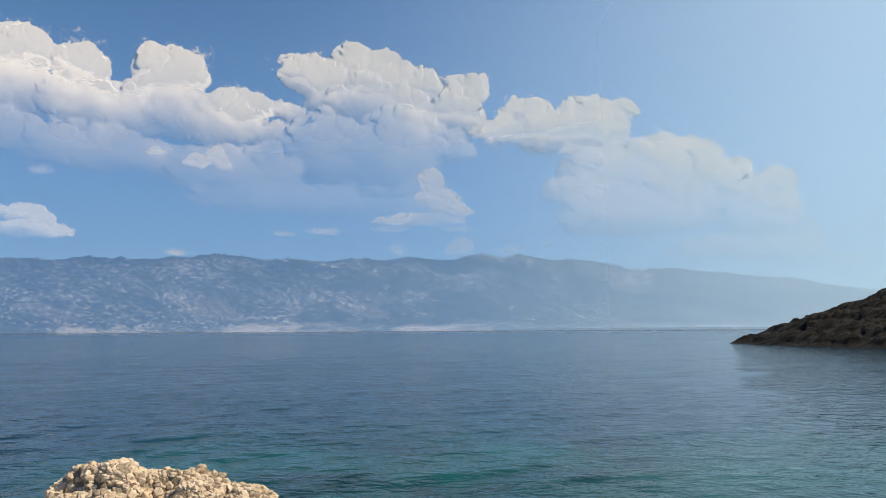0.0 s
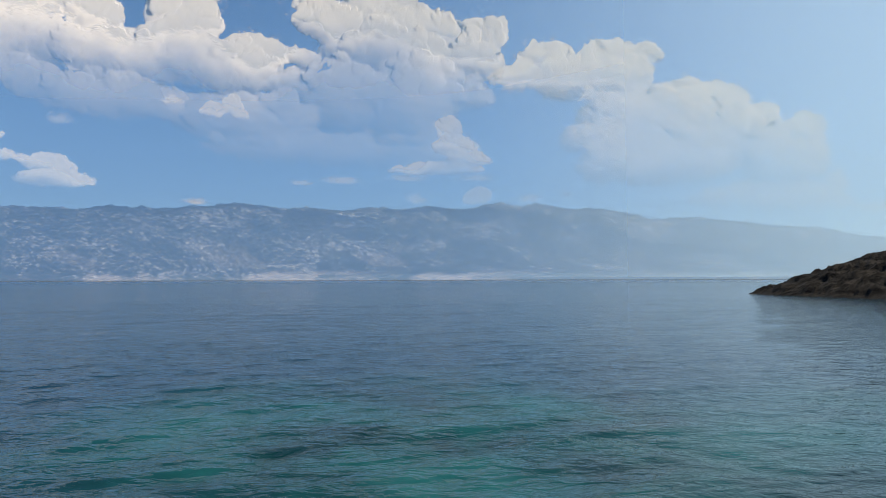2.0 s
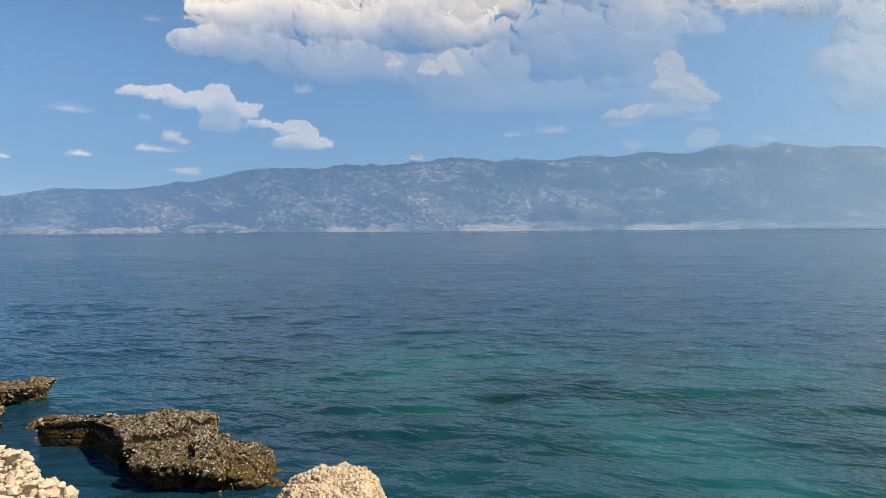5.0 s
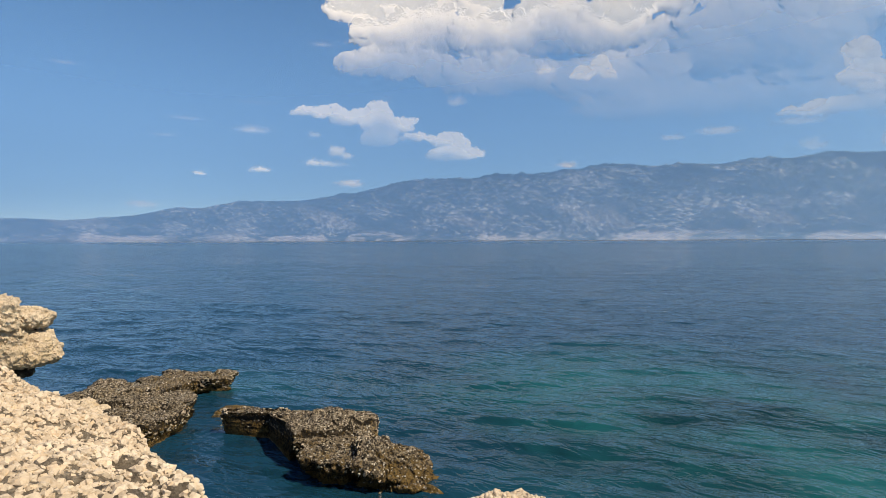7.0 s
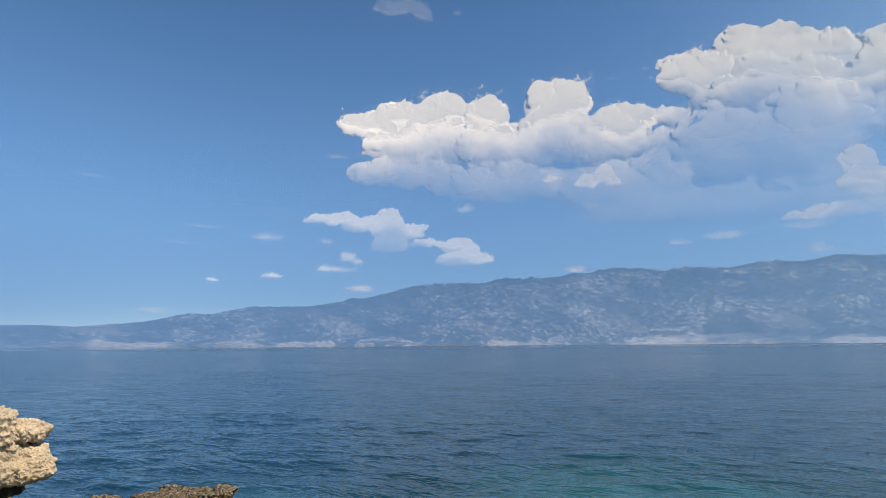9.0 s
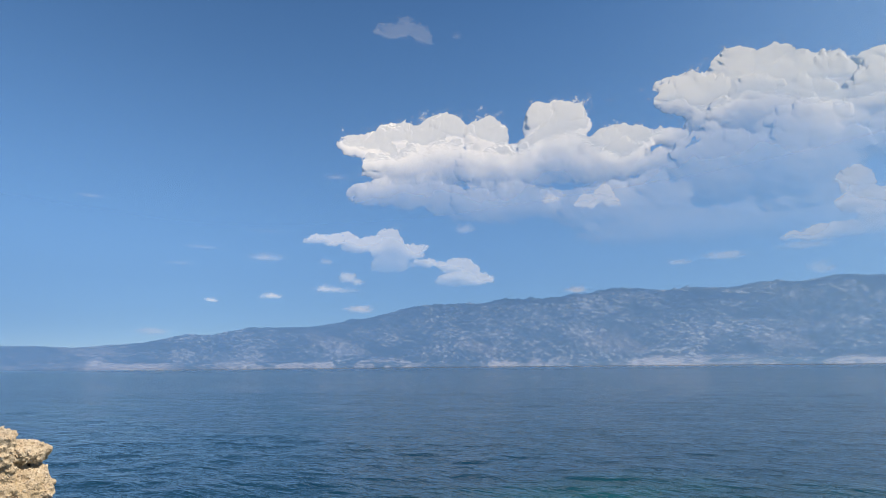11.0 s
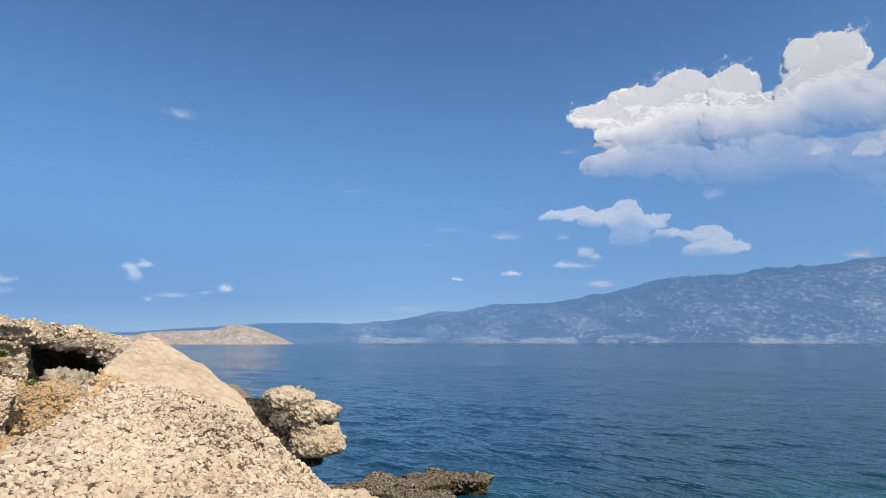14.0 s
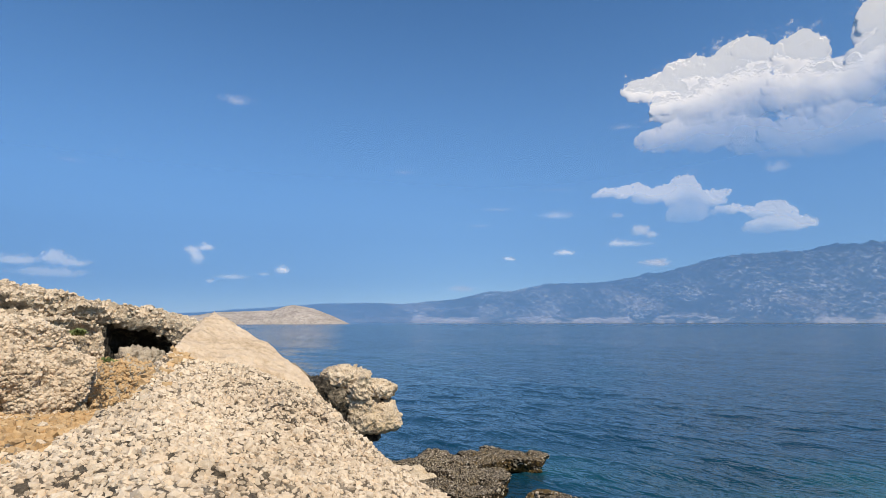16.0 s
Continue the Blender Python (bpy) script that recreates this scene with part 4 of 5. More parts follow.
def surface_points(v, f, count, seed, lowest=-0.3, where=None):
    """Points spread over a mesh by area, with the face normals; undersides are left out."""
    tri = f if f.shape[1] == 3 else np.concatenate([f[:, [0, 1, 2]], f[:, [0, 2, 3]]])
    p0, p1, p2 = v[tri[:, 0]], v[tri[:, 1]], v[tri[:, 2]]
    n = np.cross(p1 - p0, p2 - p0)
    area = np.linalg.norm(n, axis=1)
    n = n / np.maximum(area, 1e-12)[:, None]
    w = area * (n[:, 2] > lowest)
    if where is not None:
        w = w * where((p0 + p1 + p2) / 3)
    rng = np.random.RandomState(seed)
    i = rng.choice(len(tri), count, p=w / w.sum())
    a, b = rng.rand(2, count)
    flip = a + b > 1
    a, b = np.where(flip, 1 - a, a), np.where(flip, 1 - b, b)
    return p0[i] + (p1 - p0)[i] * a[:, None] + (p2 - p0)[i] * b[:, None], n[i]


def chip_stuff(name, parent, pts, nrm, size, mat, seed, label, spread=0.45, sink=0.1, fine=True):
    """Many small chips in one mesh."""
    rng = np.random.RandomState(seed)
    n = len(pts)
    sz = size * np.exp(np.clip(rng.normal(0, spread, n), -0.9, 0.6))
    shapes, faces = (GRIT_V, GRIT_F) if fine else (CHIP_V, CHIP_F)
    w = shapes[rng.randint(0, len(shapes), n)] * sz[:, None, None]
    w = np.einsum("nij,nkj->nki", turn_matrices(rng, n, nrm), w) + (pts - nrm * sz[:, None] * sink)[:, None, :]
    f = (faces[None] + shapes.shape[1] * np.arange(n)[:, None, None]).reshape(-1, 3)
    ob = part(name, mesh_from(name, w.reshape(-1, 3), f, mat, flat=True), parent, label)
    return tagged(ob, kind="stuff")


CHIP_MESH = {}


def chip_parts(name, parent, pts, nrm, size, mat, seed, spread=0.35, sink=0.1):
    """Single stones, objects of their own on a few shared meshes."""
    rng = np.random.RandomState(seed)
    for i, (p, n) in enumerate(zip(pts, nrm)):
        k = (mat.name, rng.randint(0, len(CHIP_V)))
        if k not in CHIP_MESH:
            CHIP_MESH[k] = mesh_from("stone", CHIP_V[k[1]], CHIP_F, mat, flat=True)
        s = size * math.exp(min(rng.normal(0, spread), 0.5))
        ob = new(name, CHIP_MESH[k])
        ob.parent = parent
        m = turn_matrices(rng, 1, n)[0]
        ob.matrix_basis = Matrix.Translation(Vector(p - n * s * sink)) @ Matrix(m.tolist()).to_4x4() @ Matrix.Scale(s, 4)


def rock(name, lobes, place, turn, seed, mat, label, category="rock", group="", chips=0, chip=0.02, chip_mat=None, parts=0, fine=True, where=None, lowest=-0.2, **kw):
    w, f = rock_mesh(lobes, seed, **kw)
    c, s = math.cos(radians(turn)), math.sin(radians(turn))
    w = w @ np.array([[c, s, 0], [-s, c, 0], [0, 0, 1]]) + np.array(place)
    holder = tagged(new(name), label, category, group)
    part("rock_body", mesh_from("rock_body", w, f, mat), holder)
    if chips:
        p, n = surface_points(w, f, chips, seed + 1, lowest, where)
        if parts:
            chip_parts("stone", holder, p[:parts], n[:parts], chip * 1.5, chip_mat, seed + 2)
        chip_stuff("chip_crust", holder, p[parts:], n[parts:], chip, chip_mat, seed + 3, "small embedded stone chips", fine=fine)
    return holder


# ---- rocks in the sea ----
def block_rock(plan, top, label, seed, under=0.25, lumps=(), chips=350, rough=0.1):
    """A broken block with a given plan: uneven top, sharp edges, dark sides cut under towards the water. top: height and slopes."""
    plan = np.array(plan, float)
    c = plan.mean(0)
    n, k1, k2 = 340, 46, 40
    th = np.linspace(0, 2 * np.pi, n, endpoint=False)
    u = np.stack([np.cos(th), np.sin(th)], -1)
    reach = np.zeros(n)
    for a, b in zip(plan, np.roll(plan, -1, 0)):
        e = b - a
        den = u[:, 0] * e[1] - u[:, 1] * e[0]
        den = np.where(np.abs(den) < 1e-9, 1e-9, den)
        t = ((a - c)[0] * e[1] - (a - c)[1] * e[0]) / den
        q = ((a - c)[0] * u[:, 1] - (a - c)[1] * u[:, 0]) / den
        reach = np.where((t > 0) & (q >= 0) & (q <= 1), np.maximum(reach, t), reach)
    u3 = np.concatenate([u, np.zeros((n, 1))], 1)
    reach = reach * (1 + 0.07 * fbm(u3 * 4 + seed, 4, 0.6, seed))

    def top_z(x, y):
        z = top[0] + top[1] * (x - c[0]) + top[2] * (y - c[1])
        for lx, ly, lr, lh in lumps:
            z = z + lh * np.exp(-((x - lx) ** 2 + (y - ly) ** 2) / lr ** 2)
        return z

    rows = []
    for f in np.linspace(0.02, 1, k1):
        xy = c + u * (reach * f)[:, None]
        rows.append(np.concatenate([xy, top_z(xy[:, 0], xy[:, 1])[:, None]], 1))
    rim = rows[-1]
    for f in np.linspace(0, 1, k2 + 1)[1:]:
        cut = under * smooth(0.12, 0.7, f) * (0.6 + 0.8 * (0.5 + 0.5 * vnoise(u3 * 3 + seed, seed + 2))) - 0.03 * math.sin(min(f * 12, math.pi))
        xy = c + u * np.maximum(reach - cut, 0.15 * reach)[:, None]
        rows.append(np.concatenate([xy, (rim[:, 2] * (1 - f) - 0.4 * f)[:, None]], 1))
    p = np.array(rows)
    v = p.reshape(-1, 3)
    side = np.repeat(np.concatenate([smooth(0.9, 1, np.linspace(0.02, 1, k1)), np.ones(k2)]), n)
    out = np.tile(u3, (k1 + k2, 1)) * side[:, None] + np.array([0, 0, 1.0]) * (1 - 0.8 * side)[:, None]
    step, gap = facets(v + 0.07 * np.stack([vnoise(v * 5 + 9 * i, seed + i) for i in range(3)], -1), 70, seed + 3)
    big, edge = facets(v + 0.1 * np.stack([vnoise(v * 3 + 9 * i, seed + 6 + i) for i in range(3)], -1), 16, seed + 4)
    d = 1.3 * big * smooth(0, 0.1, edge) - 0.9 * (1 - smooth(0, 0.06, edge)) + 0.7 * step * smooth(0, 0.05, gap) - 0.5 * (1 - smooth(0, 0.03, gap))
    d = d + 0.7 * fbm(v * 3 + seed, 3, 0.5, seed + 5) + 0.8 * fbm(v * 9 + seed, 4, 0.65, seed + 8, "ridge")
    v = v + out * (rough * d * (0.55 + 0.45 * side))[:, None]
    f = grid_faces(k1 + k2, n, True)[:, ::-1]
    holder = tagged(new("shore_rock"), label, "rock", "rocks in the sea")
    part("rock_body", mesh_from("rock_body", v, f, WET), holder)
    pt, nn = surface_points(v, f, chips, seed + 1, 0.5, lambda m: smooth(0.1, 0.35, m[:, 2]) * (0.2 + smooth(-0.2, 0.5, vnoise(m * 4, seed))))
    chip_stuff("chip_crust", holder, pt, nn, 0.017, CRUST, seed + 3, "small pale pebbles set in the top", 0.55, 0.2)
    pt, nn = surface_points(v, f, 26, seed + 11, 0.55, lambda m: smooth(0.15, 0.4, m[:, 2]))
    chip_parts("stone", holder, pt, nn, 0.032, CRUST, seed + 12, 0.4, 0.2)
    return holder


block_rock([(-10.35, 7.08), (-10.6, 7.25), (-10.0, 7.65), (-9.55, 7.97), (-8.85, 8.0), (-8.3, 7.6), (-8.4, 7.0), (-9.1, 7.36), (-9.55, 7.5), (-10.0, 7.28)], (0.44, 0.0, 0.03), "dark blocky boulder with a flat pebbly top in the sea", 42, 0.12)
block_rock([(-8.5, 7.1), (-8.5, 7.85), (-8.15, 8.15), (-7.84, 8.4), (-7.0, 8.1), (-6.75, 7.4), (-6.85, 6.72), (-7.2, 6.58), (-7.75, 6.72)], (0.43, -0.05, 0.15), "large dark weathered boulder standing in shallow sea", 41, 0.14,
           [(-7.15, 8.25, 0.6, -0.42), (-8.05, 7.75, 0.3, 0.12), (-6.85, 7.5, 0.3, -0.2)], 500)
block_rock([(-7.1, 7.47), (-6.92, 7.1), (-6.75, 6.85), (-6.3, 6.9), (-5.9, 7.05), (-5.45, 7.35), (-6.3, 7.9)], (0.25, -0.34, 0.08), "low dark boulder sloping into the shallow sea", 43, 0.08, [(-6.85, 7.2, 0.25, 0.14)], 300)
block_rock([(-14.0, 5.3), (-13.8, 6.05), (-14.4, 7.15), (-13.2, 7.4), (-12.0, 7.5), (-11.05, 6.9), (-10.6, 5.9), (-11.7, 5.4), (-12.8, 5.0)], (0.42, 0.0, 0.0), "broad flat dark rock at the water's edge", 44, 0.15,
           [(-11.6, 6.6, 0.14, -0.35), (-14.0, 6.9, 0.25, 0.1)], 700)
block_rock([(-14.4, 7.65), (-14.5, 8.35), (-14.1, 9.05), (-13.3, 9.45), (-12.85, 9.0), (-13.25, 8.4), (-13.0, 7.4)], (0.36, -0.02, 0.0), "low dark rock spur reaching into the sea", 45, 0.12, [(-13.5, 8.6, 0.15, -0.12)], 300)
rock("shore_rock", [(0, 0, 0, 0.75, 0.5, 0.3), (0.3, 0.15, 0.03, 0.45, 0.4, 0.28)], (-12.75, 5.55, 0.22), 40, 40, PALE,
     "pale tan rock worn smooth beside the dark one", group="rocks in the sea", rough=0.16, level=6)
rock("submerged_rock", [(0, 0, 0, 0.55, 0.3, 0.12)], (-11.45, 8.15, -0.06), 30, 39, WET, "small dark rock just breaking the surface", group="rocks in the sea", level=4)

# ---- overhanging knob ----
def overhanging_rock():
    """Limestone head with a brow and a jutting jaw, a dark cleft between it and the ledge."""
    holder = tagged(new("overhanging_rock"), "pale pitted limestone knob overhanging the sea", "rock")
    place = np.array((-6.85, 2.36, 2.74))

    def piece(name, lobes, at, seed, mat, label="", chips=0, **kw):
        w, f = rock_mesh(lobes, seed, **kw)
        w = w + place + np.array(at)
        part(name, mesh_from(name, w, f, mat), holder, label)
        if chips:
            p, n = surface_points(w, f, chips, seed + 1, -0.4)
            chip_stuff("chip_crust", holder, p, n, 0.011, CHIPS, seed + 3, "small embedded stone chips", 0.5, 0.3)

    piece("rock_body", [(0, 0, 0, 0.24, 0.15, 0.18), (0.02, -0.05, 0.09, 0.22, 0.2, 0.08), (0, 0.06, -0.24, 0.24, 0.14, 0.2)], (0.04, 0.04, 0.16), 46, PALE, "", 1400, rough=0.34, cuts=4, level=6, layers=0.7)
    piece("nub", [(0, 0, 0, 0.07, 0.055, 0.06)], (0.06, -0.07, 0.33), 146, PALE, "", 0, rough=0.2, cuts=3, level=4)
    piece("brow", [(0, 0, 0, 0.22, 0.2, 0.08), (0, 0.1, 0.0, 0.2, 0.12, 0.06), (-0.1, -0.05, -0.06, 0.2, 0.16, 0.12)], (0.03, 0.27, 0.12), 246, PALE, "", 600, rough=0.34, cuts=3, level=6, layers=0.5)
    # recess and underside pieces carry their shade in the colour
    piece("throat", [(0, 0, 0, 0.2, 0.2, 0.16)], (-0.08, 0.22, 0.0), 646, HOLLOW, "gap between brow and jaw painted dark for shade", 0, rough=0.2, cuts=3, level=5)
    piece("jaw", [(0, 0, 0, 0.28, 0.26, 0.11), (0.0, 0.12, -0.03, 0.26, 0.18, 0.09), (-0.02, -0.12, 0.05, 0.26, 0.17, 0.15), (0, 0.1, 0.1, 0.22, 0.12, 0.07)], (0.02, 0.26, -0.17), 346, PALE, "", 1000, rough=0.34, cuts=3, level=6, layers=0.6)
    piece("chin", [(0, 0, 0, 0.2, 0.17, 0.09), (-0.1, 0.1, 0.05, 0.2, 0.2, 0.06)], (-0.04, 0.2, -0.32), 446, HOLLOW, "underside painted dark for shade", 0, rough=0.26, cuts=3, level=5)
    piece("cleft", [(0, 0, 0, 0.3, 0.28, 0.3), (-0.2, -0.1, -0.2, 0.4, 0.5, 0.45)], (-0.06, -0.17, -0.02), 546, HOLLOW, "cleft of dark rock with shade painted in", 0, rough=0.16, cuts=3, level=6, layers=0.5)
    return holder


overhanging_rock()

# ---- rubble blocks ----
rock("rubble_block", [(0, 0, 0, 0.36, 0.3, 0.42), (-0.1, -0.05, 0.1, 0.26, 0.25, 0.3), (0.14, 0.05, 0.02, 0.22, 0.22, 0.3)], (-1.82, 2.74, 2.02), 30, 47, BLOCK_GAPS,
     "pale block of cemented rubble on the shore", chips=9500, chip=0.0105, chip_mat=CHIPS, fine=False, rough=0.12, boxy=2.6, broken=0.4)
rock("rubble_mound", [(-0.08, 0, -0.005, 0.13, 0.15, 0.142), (0.06, 0, -0.012, 0.13, 0.14, 0.15), (-0.22, -0.02, -0.06, 0.17, 0.13, 0.115), (-0.02, 0, -0.04, 0.2, 0.16, 0.165)], (-0.405, 0.92, 3.0), 0, 48, RUBBLE,
     "small mound of loose pale stone chips", "stone heap", chips=11000, chip=0.0052, chip_mat=CHIPS, parts=70, fine=False, rough=0.2, boxy=2.4, broken=0.5)
rock("rubble_boulder", [(0, 0, 0, 0.36, 0.36, 0.15), (-0.06, -0.06, 0.05, 0.3, 0.3, 0.15), (0.02, 0.14, -0.06, 0.26, 0.24, 0.12), (-0.05, -0.1, -0.12, 0.24, 0.2, 0.12)], (-3.33, -0.115, 3.38), 20, 50, RUBBLE,
     "rounded boulder of cemented stone chips", chips=16000, chip=0.0085, chip_mat=CHIPS, parts=60, fine=False, lowest=-0.95, rough=0.2, broken=0.8, boxy=2.8)


# ---- rock bank with hollow ----
def bank():
    """A rubble bank: rim and top as one sheet that curls over a hollow, then falls to the foot."""
    n = 240
    s = np.linspace(0, 1, n)                                   # along the rim, from the sea end inland
    rx = np.interp(s, [0, 0.25, 0.6, 1], [-6.25, -6.1, -5.6, -5.0])
    ry = np.interp(s, [0, 0.25, 0.6, 1], [0.95, 0.3, -0.5, -1.6])
    rz = np.interp(s, [0, 0.12, 0.25, 0.6, 1], [3.48, 3.54, 3.6, 3.78, 3.95])
    deep = np.interp(s, [0, 0.05, 0.15, 0.25, 0.31, 0.6, 1], [0.25, 0.36, 0.36, 0.28, -0.06, -0.1, -0.1])
    # profile: back of the top, top, rim, lip, hollow, floor of the hollow, foot
    prof = [(-4.6, -1.7, 0), (-3.0, 0.1, 0), (-1.2, 0.1, 0), (-0.5, 0.05, 0), (-0.15, 0.02, 0), (0, 0, 0), (0.05, -0.07, 0), (0.02, -0.14, 0), (-0.3, -0.15, 1), (-0.9, -0.19, 1), (-1.0, -0.28, 1), (-0.7, -0.42, 1), (-0.1, -0.47, 1), (0.18, -0.53, 0), (0.4, -0.62, 0), (0.75, -0.9, 0), (1.4, -1.5, 0)]
    k = len(prof) * 6
    t = np.linspace(0, len(prof) - 1, k)
    off = np.interp(t, range(len(prof)), [p[0] for p in prof])
    dz = np.interp(t, range(len(prof)), [p[1] for p in prof])
    dp = np.interp(t, range(len(prof)), [p[2] for p in prof])
    nx, ny = 0.93, 0.36
    o = off[None] * np.where(dp[None] > 0, dp[None] * deep[:, None] + (1 - dp[None]), 1)
    x = rx[:, None] + nx * o
    y = ry[:, None] + ny * o
    z = rz[:, None] + dz[None] - 2.2 * smooth(0.74, 1.0, s)[:, None]
    p = np.stack([x, y, z], -1)
    rough = 0.07 * fbm(p * 2.2, 3, 0.5, 71) + 0.07 * fbm(p * 5, 4, 0.6, 72, "ridge") + 0.03 * fbm(p * 16, 3, 0.6, 74, "ridge")
    p = p + rough[..., None] * np.array([0.6, 0.3, 0.9])
    # worn beds: long cracks along the bank
    beds = fbm(p * np.array([1.3, 1.3, 6.0]) + 4, 3, 0.55, 75, "ridge")
    p = p + (0.1 * beds * smooth(0.27, 0.4, s)[:, None] + 0.03 * beds)[..., None] * np.array([0.93, 0.36, 0.1])
    f = grid_faces(n, k)
    holder = tagged(new("rock_bank"), "pale rubble bank with a dark hollow under its rim", "rock bank")
    v = p.reshape(-1, 3)
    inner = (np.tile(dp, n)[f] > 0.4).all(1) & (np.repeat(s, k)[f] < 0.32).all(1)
    part("rock_body", mesh_from("rock_body", v, f[~inner], RUBBLE), holder)
    # faces under the rim get the rock colour darkened for shade
    part("hollow", mesh_from("hollow", v, f[inner], HOLLOW), holder, "hollow of dark rock with shade painted in")
    f = f[~inner]
    tri_n = surface_points(v, f, 42000, 73, -0.5, lambda c: (c[:, 0] > -8) * 1.0)
    chip_stuff("chip_crust", holder, *tri_n, 0.0125, CHIPS, 74, "small embedded stone chips")
    return holder


bank()


# ochre heap and broken blocks in front of the hollow
rock("rubble_heap", [(0, 0, 0, 0.2, 0.24, 0.15), (0.1, -0.16, -0.03, 0.2, 0.2, 0.13), (0.05, 0.12, -0.04, 0.18, 0.2, 0.12)], (-5.5, 0.3, 3.14), 15, 150, RUBBLE,
     "low heap of rust-tinted stone chips below the hollow", "stone heap", chips=2600, chip=0.013, chip_mat=OCHRE, fine=False, lowest=-0.4, rough=0.25, broken=0.6)
for i, (x, y, z, r, h) in enumerate([(-5.62, 0.5, 3.22, 0.11, 0.13), (-5.62, 0.37, 3.26, 0.08, 0.11), (-5.78, 0.66, 3.2, 0.09, 0.1), (-5.9, 0.86, 3.25, 0.07, 0.14)]):
    rock("rubble_stone", [(0, 0, 0, r, r, h), (0.25 * r, 0.3 * r, -0.3 * h, r, 0.9 * r, 0.7 * h)], (x, y, z), 40 * i, 151 + i, RUBBLE,
         "pale broken block standing in the hollow", "stone", "stones in the hollow", rough=0.3, level=5, layers=0.5)


# ---- near ledge ----
def ledge_z(x, y):
    p = np.stack([x, y, 0 * x], -1)
    u = np.interp(-x, [1.0, 1.7, 2.3, 4.0], [2.15, 2.22, 2.38, 4.0])
    z = 2.717 + 0.331 * u - 0.266 * np.maximum(y, 0.45) - 0.25 * np.clip(0.45 - y, 0, None)
    z2 = 3.57 - 2.5 * (0.66 - y) + 0.6 * (x + 3.1)
    z = np.where(y < 0.66, np.minimum(z, np.maximum(z2, 3.275 + 0.05 * (x + 2.6))), z)
    rim = np.interp(x, [-3.3, -2.9, -2.6, -2.2, -1.7, -1.45, -1.15], [0.53, 0.775, 0.9, 0.97, 0.99, 0.94, 0.805]) + 0.025 * vnoise(p * 5, 51)
    z = z - 2.4 * np.clip(y - rim, 0, None)
    right = -1.13 + 0.04 * vnoise(p * 4, 52)
    out = x - right
    z = z - 5.0 * np.clip(out, 0, 0.12) - 1.6 * np.clip(out - 0.12, 0, None) - 3.0 * np.clip(-3.2 - x, 0, None)
    z = z - (1.5 + 0.5 * vnoise(p * 2, 55)) * np.clip(-0.55 - y, 0, None)
    z = z + 0.03 * fbm(p * 2.5, 3, 0.5, 53) + 0.012 * fbm(p * 14, 3, 0.55, 54) + 0.02 * fbm(p * 6, 3, 0.55, 56, "ridge") * smooth(-2.7, -2.2, x)
    # a knot of larger cemented stones
    knot = np.exp(-(((x + 2.2) / 0.2) ** 2 + ((y - 0.8) / 0.13) ** 2))
    z = z + knot * (0.035 + 0.05 * fbm(p * 16, 2, 0.5, 57, "ridge"))
    return z


def slab_mask(x, y):
    """Where the smooth slab lies on the ledge: along the rim below the peak."""
    n = 0.12 * vnoise(np.stack([x, y, 0 * x], -1) * 7, 95)
    return np.min([(-2.62 + 0.25 * (y - 0.6) - x) / 0.2, (y - 0.49) / 0.2, (x + 3.24) / 0.2, 0 * x + 0.8], axis=0) + n


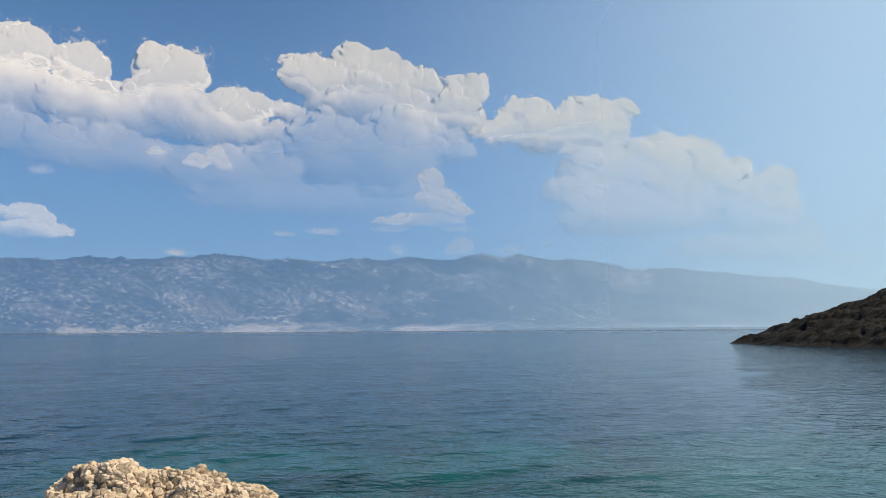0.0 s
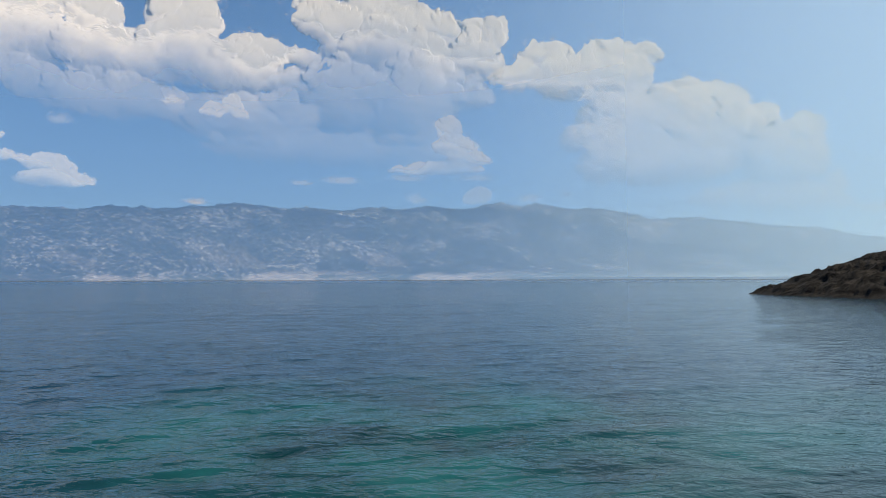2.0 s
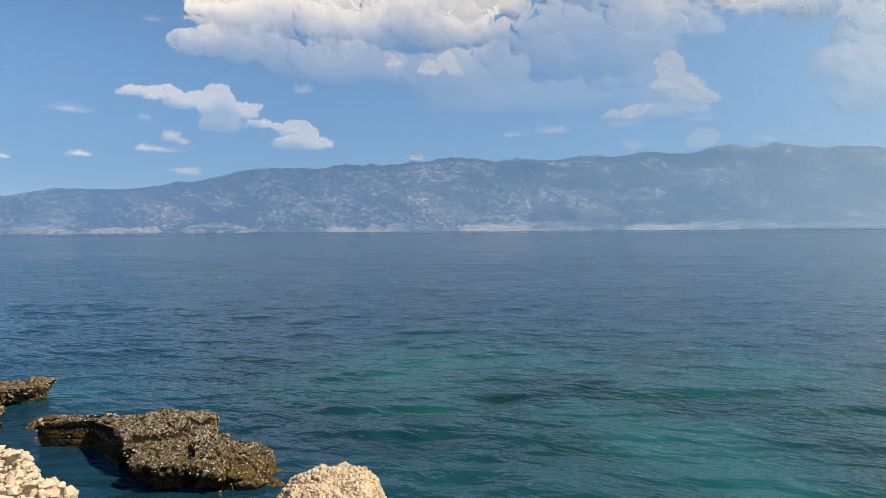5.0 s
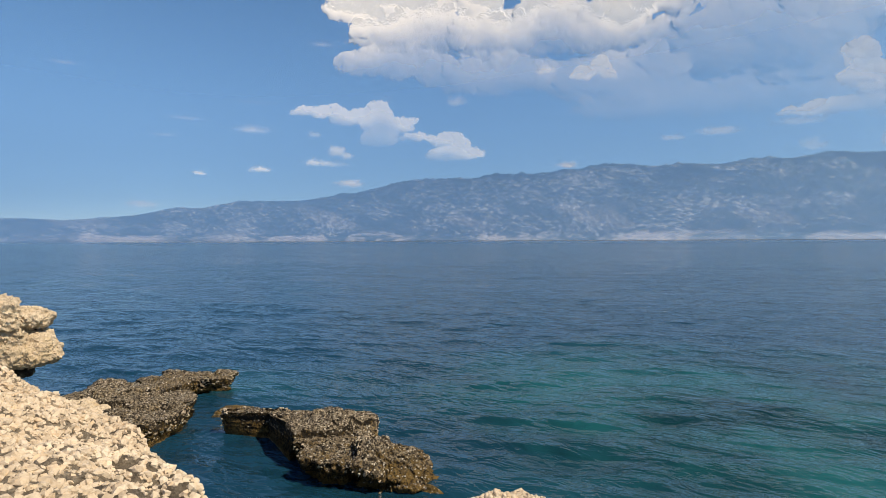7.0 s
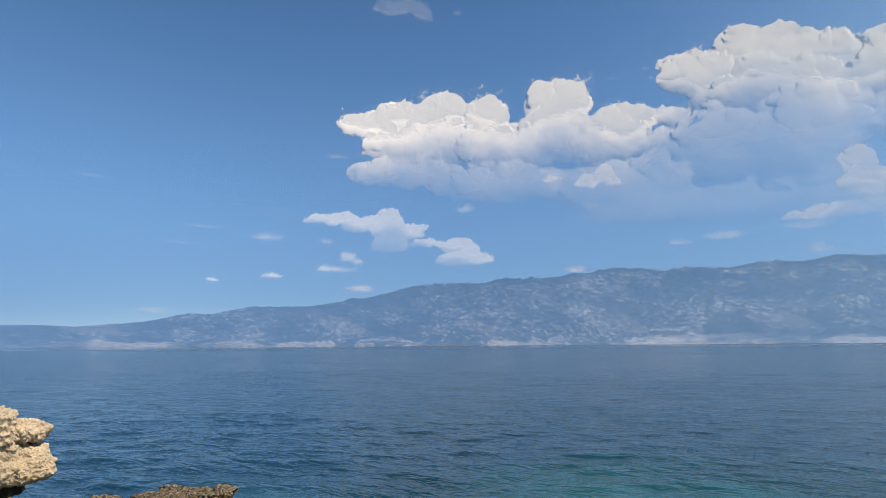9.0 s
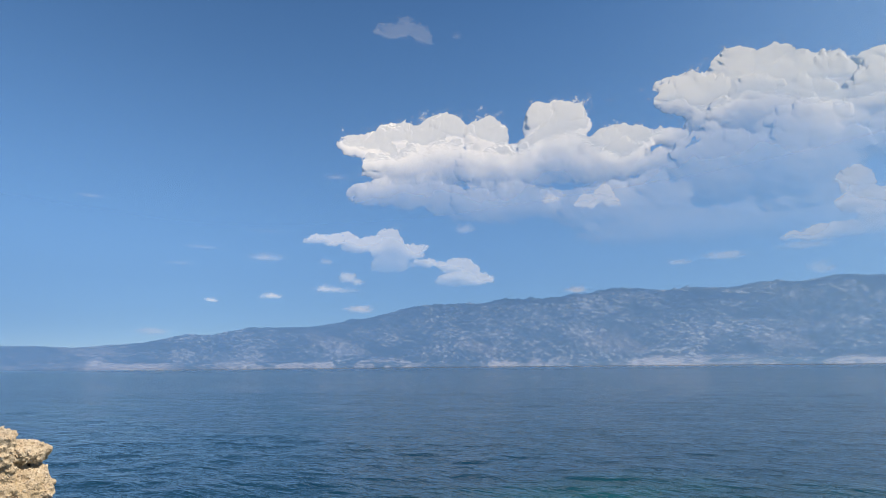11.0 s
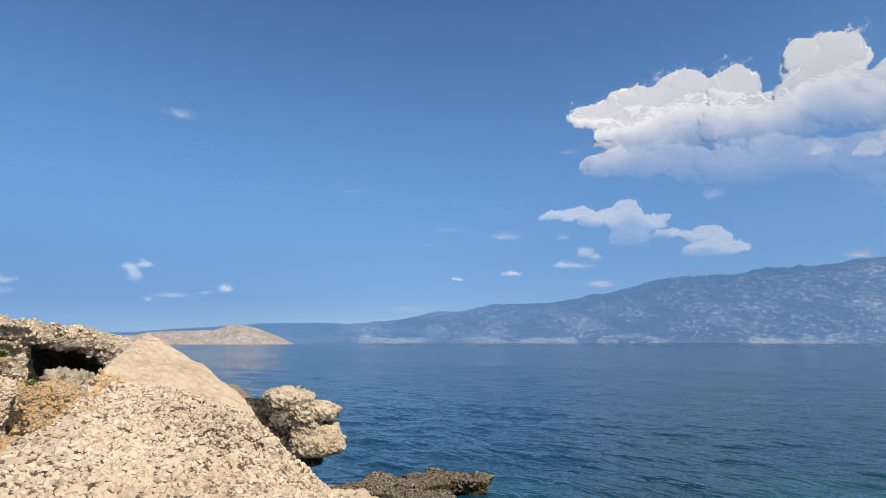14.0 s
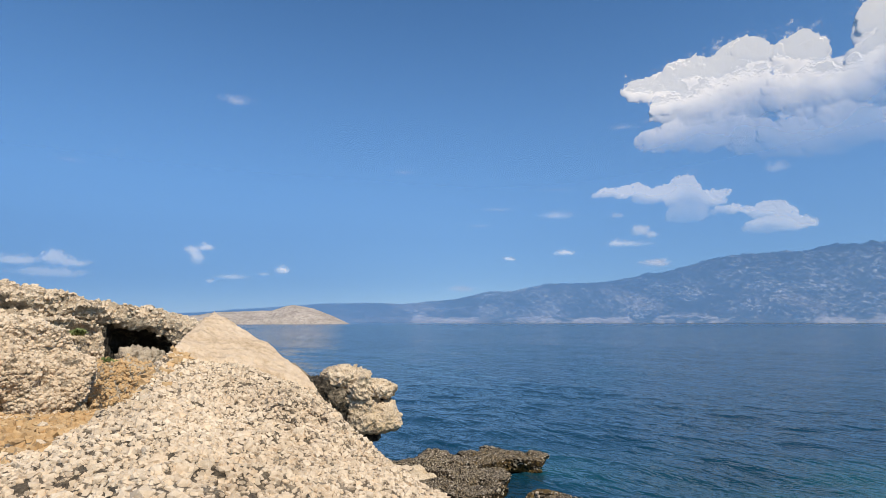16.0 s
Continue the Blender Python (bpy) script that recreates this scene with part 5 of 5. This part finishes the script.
def ledge():
    n, k = 320, 340
    x, y = np.meshgrid(np.linspace(-3.75, -0.55, n), np.linspace(-1.7, 1.75, k), indexing="ij")
    v = np.stack([x, y, ledge_z(x, y)], -1).reshape(-1, 3)
    f = grid_faces(n, k)
    holder = tagged(new("rubble_ledge"), "pale limestone ledge covered with cemented stone chips", "rock ledge")
    m = v[f].mean(1)
    flank = (m[:, 1] < -0.36) | (m[:, 0] < -3.3) | (m[:, 0] > -1.0) | (m[:, 1] > 1.2)
    part("rock_body", mesh_from("rock_body", v, f[~flank], LEDGE_GAPS), holder)
    part("rock_flank", mesh_from("rock_flank", v, f[flank], SHORE), holder)
    bare = lambda c: (slab_mask(c[:, 0], c[:, 1]) < 0.05) * (c[:, 1] > -0.8) * 1.0
    gully = lambda c: c[:, 1] - 0.42 + 0.47 * (c[:, 0] + 2.5) + 0.05 * vnoise(c * 5, 91)
    band = lambda c: 1 - smooth(-0.04, 0.12, gully(c))
    near = lambda c: bare(c) * (c[:, 1] > -0.35) * (c[:, 1] < 1.2) * (c[:, 0] > -3.3) * (c[:, 0] < -1.0)
    p, nn = surface_points(v, f, 46000, 81, 0.0, lambda c: near(c) * (1 - 0.85 * band(c)) * (1 - 0.75 * smooth(-2.0, -1.4, c[:, 0])))
    chip_stuff("chip_crust", holder, p, nn, 0.0046, CHIPS, 82, "small cemented stone chips", 0.45, 0.0)
    p, nn = surface_points(v, f, 11000, 98, 0.0, lambda c: near(c) * (1 - 0.85 * band(c)) * (0.1 + smooth(-2.2, -1.5, c[:, 0])))
    chip_stuff("chip_crust", holder, p, nn, 0.0068, CHIPS, 99, "cemented stone chips", 0.45, 0.0, False)
    p, nn = surface_points(v, f, 2200, 87, 0.0, lambda c: near(c) * (1 - 0.6 * band(c)) * (0.15 + smooth(0.0, 0.5, vnoise(c * 3.5, 97))))
    chip_stuff("chip_crust", holder, p, nn, 0.0105, CHIPS, 89, "larger cemented stone chips", 0.4, 0.15, False)
    p, nn = surface_points(v, f, 300, 83, 0.3, lambda c: bare(c) * (c[:, 1] > 0.1))
    chip_parts("stone", holder, p, nn, 0.013, CHIPS, 84, 0.4, 0.1)
    p, nn = surface_points(v, f, 9000, 85, 0.0, lambda c: near(c) * band(c))
    chip_stuff("ochre_crust", holder, p, nn, 0.0105, OCHRE, 86, "rust-tinted stone chips in the gully")
    # smooth slab
    x, y = np.meshgrid(np.linspace(-3.4, -2.5, 120), np.linspace(0.4, 1.25, 120), indexing="ij")
    m = slab_mask(x, y)
    q = np.stack([x, y, 0 * x], -1)
    z = ledge_z(x, y) + 0.022 * np.clip(m, 0, 1) ** 0.6 - 0.03 * (m < 0) + 0.006 * fbm(q * 9, 3, 0.5, 88) + 0.005 * fbm(q * 26, 3, 0.6, 87, "ridge")
    f = grid_faces(120, 120)
    f = f[(m.ravel()[f] > -0.1).any(1)]
    tagged(new("limestone_slab", mesh_from("limestone_slab", np.stack([x, y, z], -1).reshape(-1, 3), f, SLAB)), "smooth tan limestone slab on the ledge rim", "rock slab")
    return holder


ledge()


# ---- shore ground ----
def shore():
    n, k = 200, 150
    x, y = np.meshgrid(np.linspace(-26, 16, n), np.linspace(-18, 7.5, k), indexing="ij")
    p = np.stack([x, y, 0 * x], -1)
    ys = np.interp(x, [-26, -18, -15, -10, -7, -4, -2, 3, 16], [8, 6.3, 5.0, 2.6, 2.0, 1.4, 2.6, 3.0, 4.0]) + 0.4 * vnoise(p * 0.7, 61)
    d = ys - y
    z = np.where(d > 0, np.interp(d, [0, 1, 2, 4, 18], [0, 1.2, 1.9, 2.0, 3.6]), d * 0.7)
    z = z + 0.14 * fbm(p * 1.2, 4, 0.5, 62) * smooth(-1, 1, d)
    me = mesh_from("ground", np.stack([x, y, z], -1).reshape(-1, 3), grid_faces(n, k), SHORE)
    return tagged(new("ground", me), "rough stony shore falling to the sea", "shore", kind="structure")


shore()


# ---- tufts of plants between the stones ----
LEAF, _nt, _nodes, _links, _bsdf = material("dry_green_leaf")
_n = node(_nt, "ShaderNodeTexNoise", Scale=40.0, Detail=3.0)
_links.new(coords(_nt), _n.inputs["Vector"])
_r = ramp(_nt, [(0.35, (0.07, 0.105, 0.025)), (0.65, (0.2, 0.22, 0.07))])
_links.new(_n.outputs["Fac"], _r.inputs["Fac"])
_links.new(_r.outputs["Color"], _bsdf.inputs["Base Color"])
_bsdf.inputs["Roughness"].default_value = 0.7


def tuft(place, size, count, seed, label):
    """Narrow folded leaves rising from one root."""
    rng = np.random.RandomState(seed)
    verts, faces = [], []
    for i in range(count):
        a, lean, ln = rng.uniform(0, 2 * np.pi), rng.uniform(0.2, 1.2), size * rng.uniform(0.5, 1.0)
        d = np.array([math.cos(a) * math.sin(lean), math.sin(a) * math.sin(lean), math.cos(lean)])
        side = np.cross(d, (0.3, 0.2, 0.9))
        side = side / np.linalg.norm(side) * ln * 0.13
        root = rng.normal(0, size * 0.2, 3) * (1, 1, 0.1)
        k = len(verts)
        verts += [root - side * 0.3, root + side * 0.3, root + d * ln * 0.6 + side, root + d * ln * 0.6 - side, root + d * ln - np.array([0, 0, ln * 0.2])]
        faces += [(k, k + 1, k + 2), (k, k + 2, k + 3), (k + 3, k + 2, k + 4)]
    ob = tagged(new("plant_tuft", mesh_from("plant_tuft", np.array(verts), np.array(faces), LEAF, flat=True)), label, "plant", "tufts among the stones")
    ob.location = place
    return ob


tuft((-5.6, 0.05, 3.47), 0.075, 160, 1, "small green tuft growing in the rubble bank")
tuft((-5.4, 0.24, 3.29), 0.06, 90, 2, "small green tuft growing below the hollow")
tuft((-2.16, 0.24, 3.27), 0.025, 40, 3, "tiny green tuft among stone chips")
tuft((-2.12, 0.66, 3.25), 0.035, 70, 4, "dry brownish tuft among stone chips")
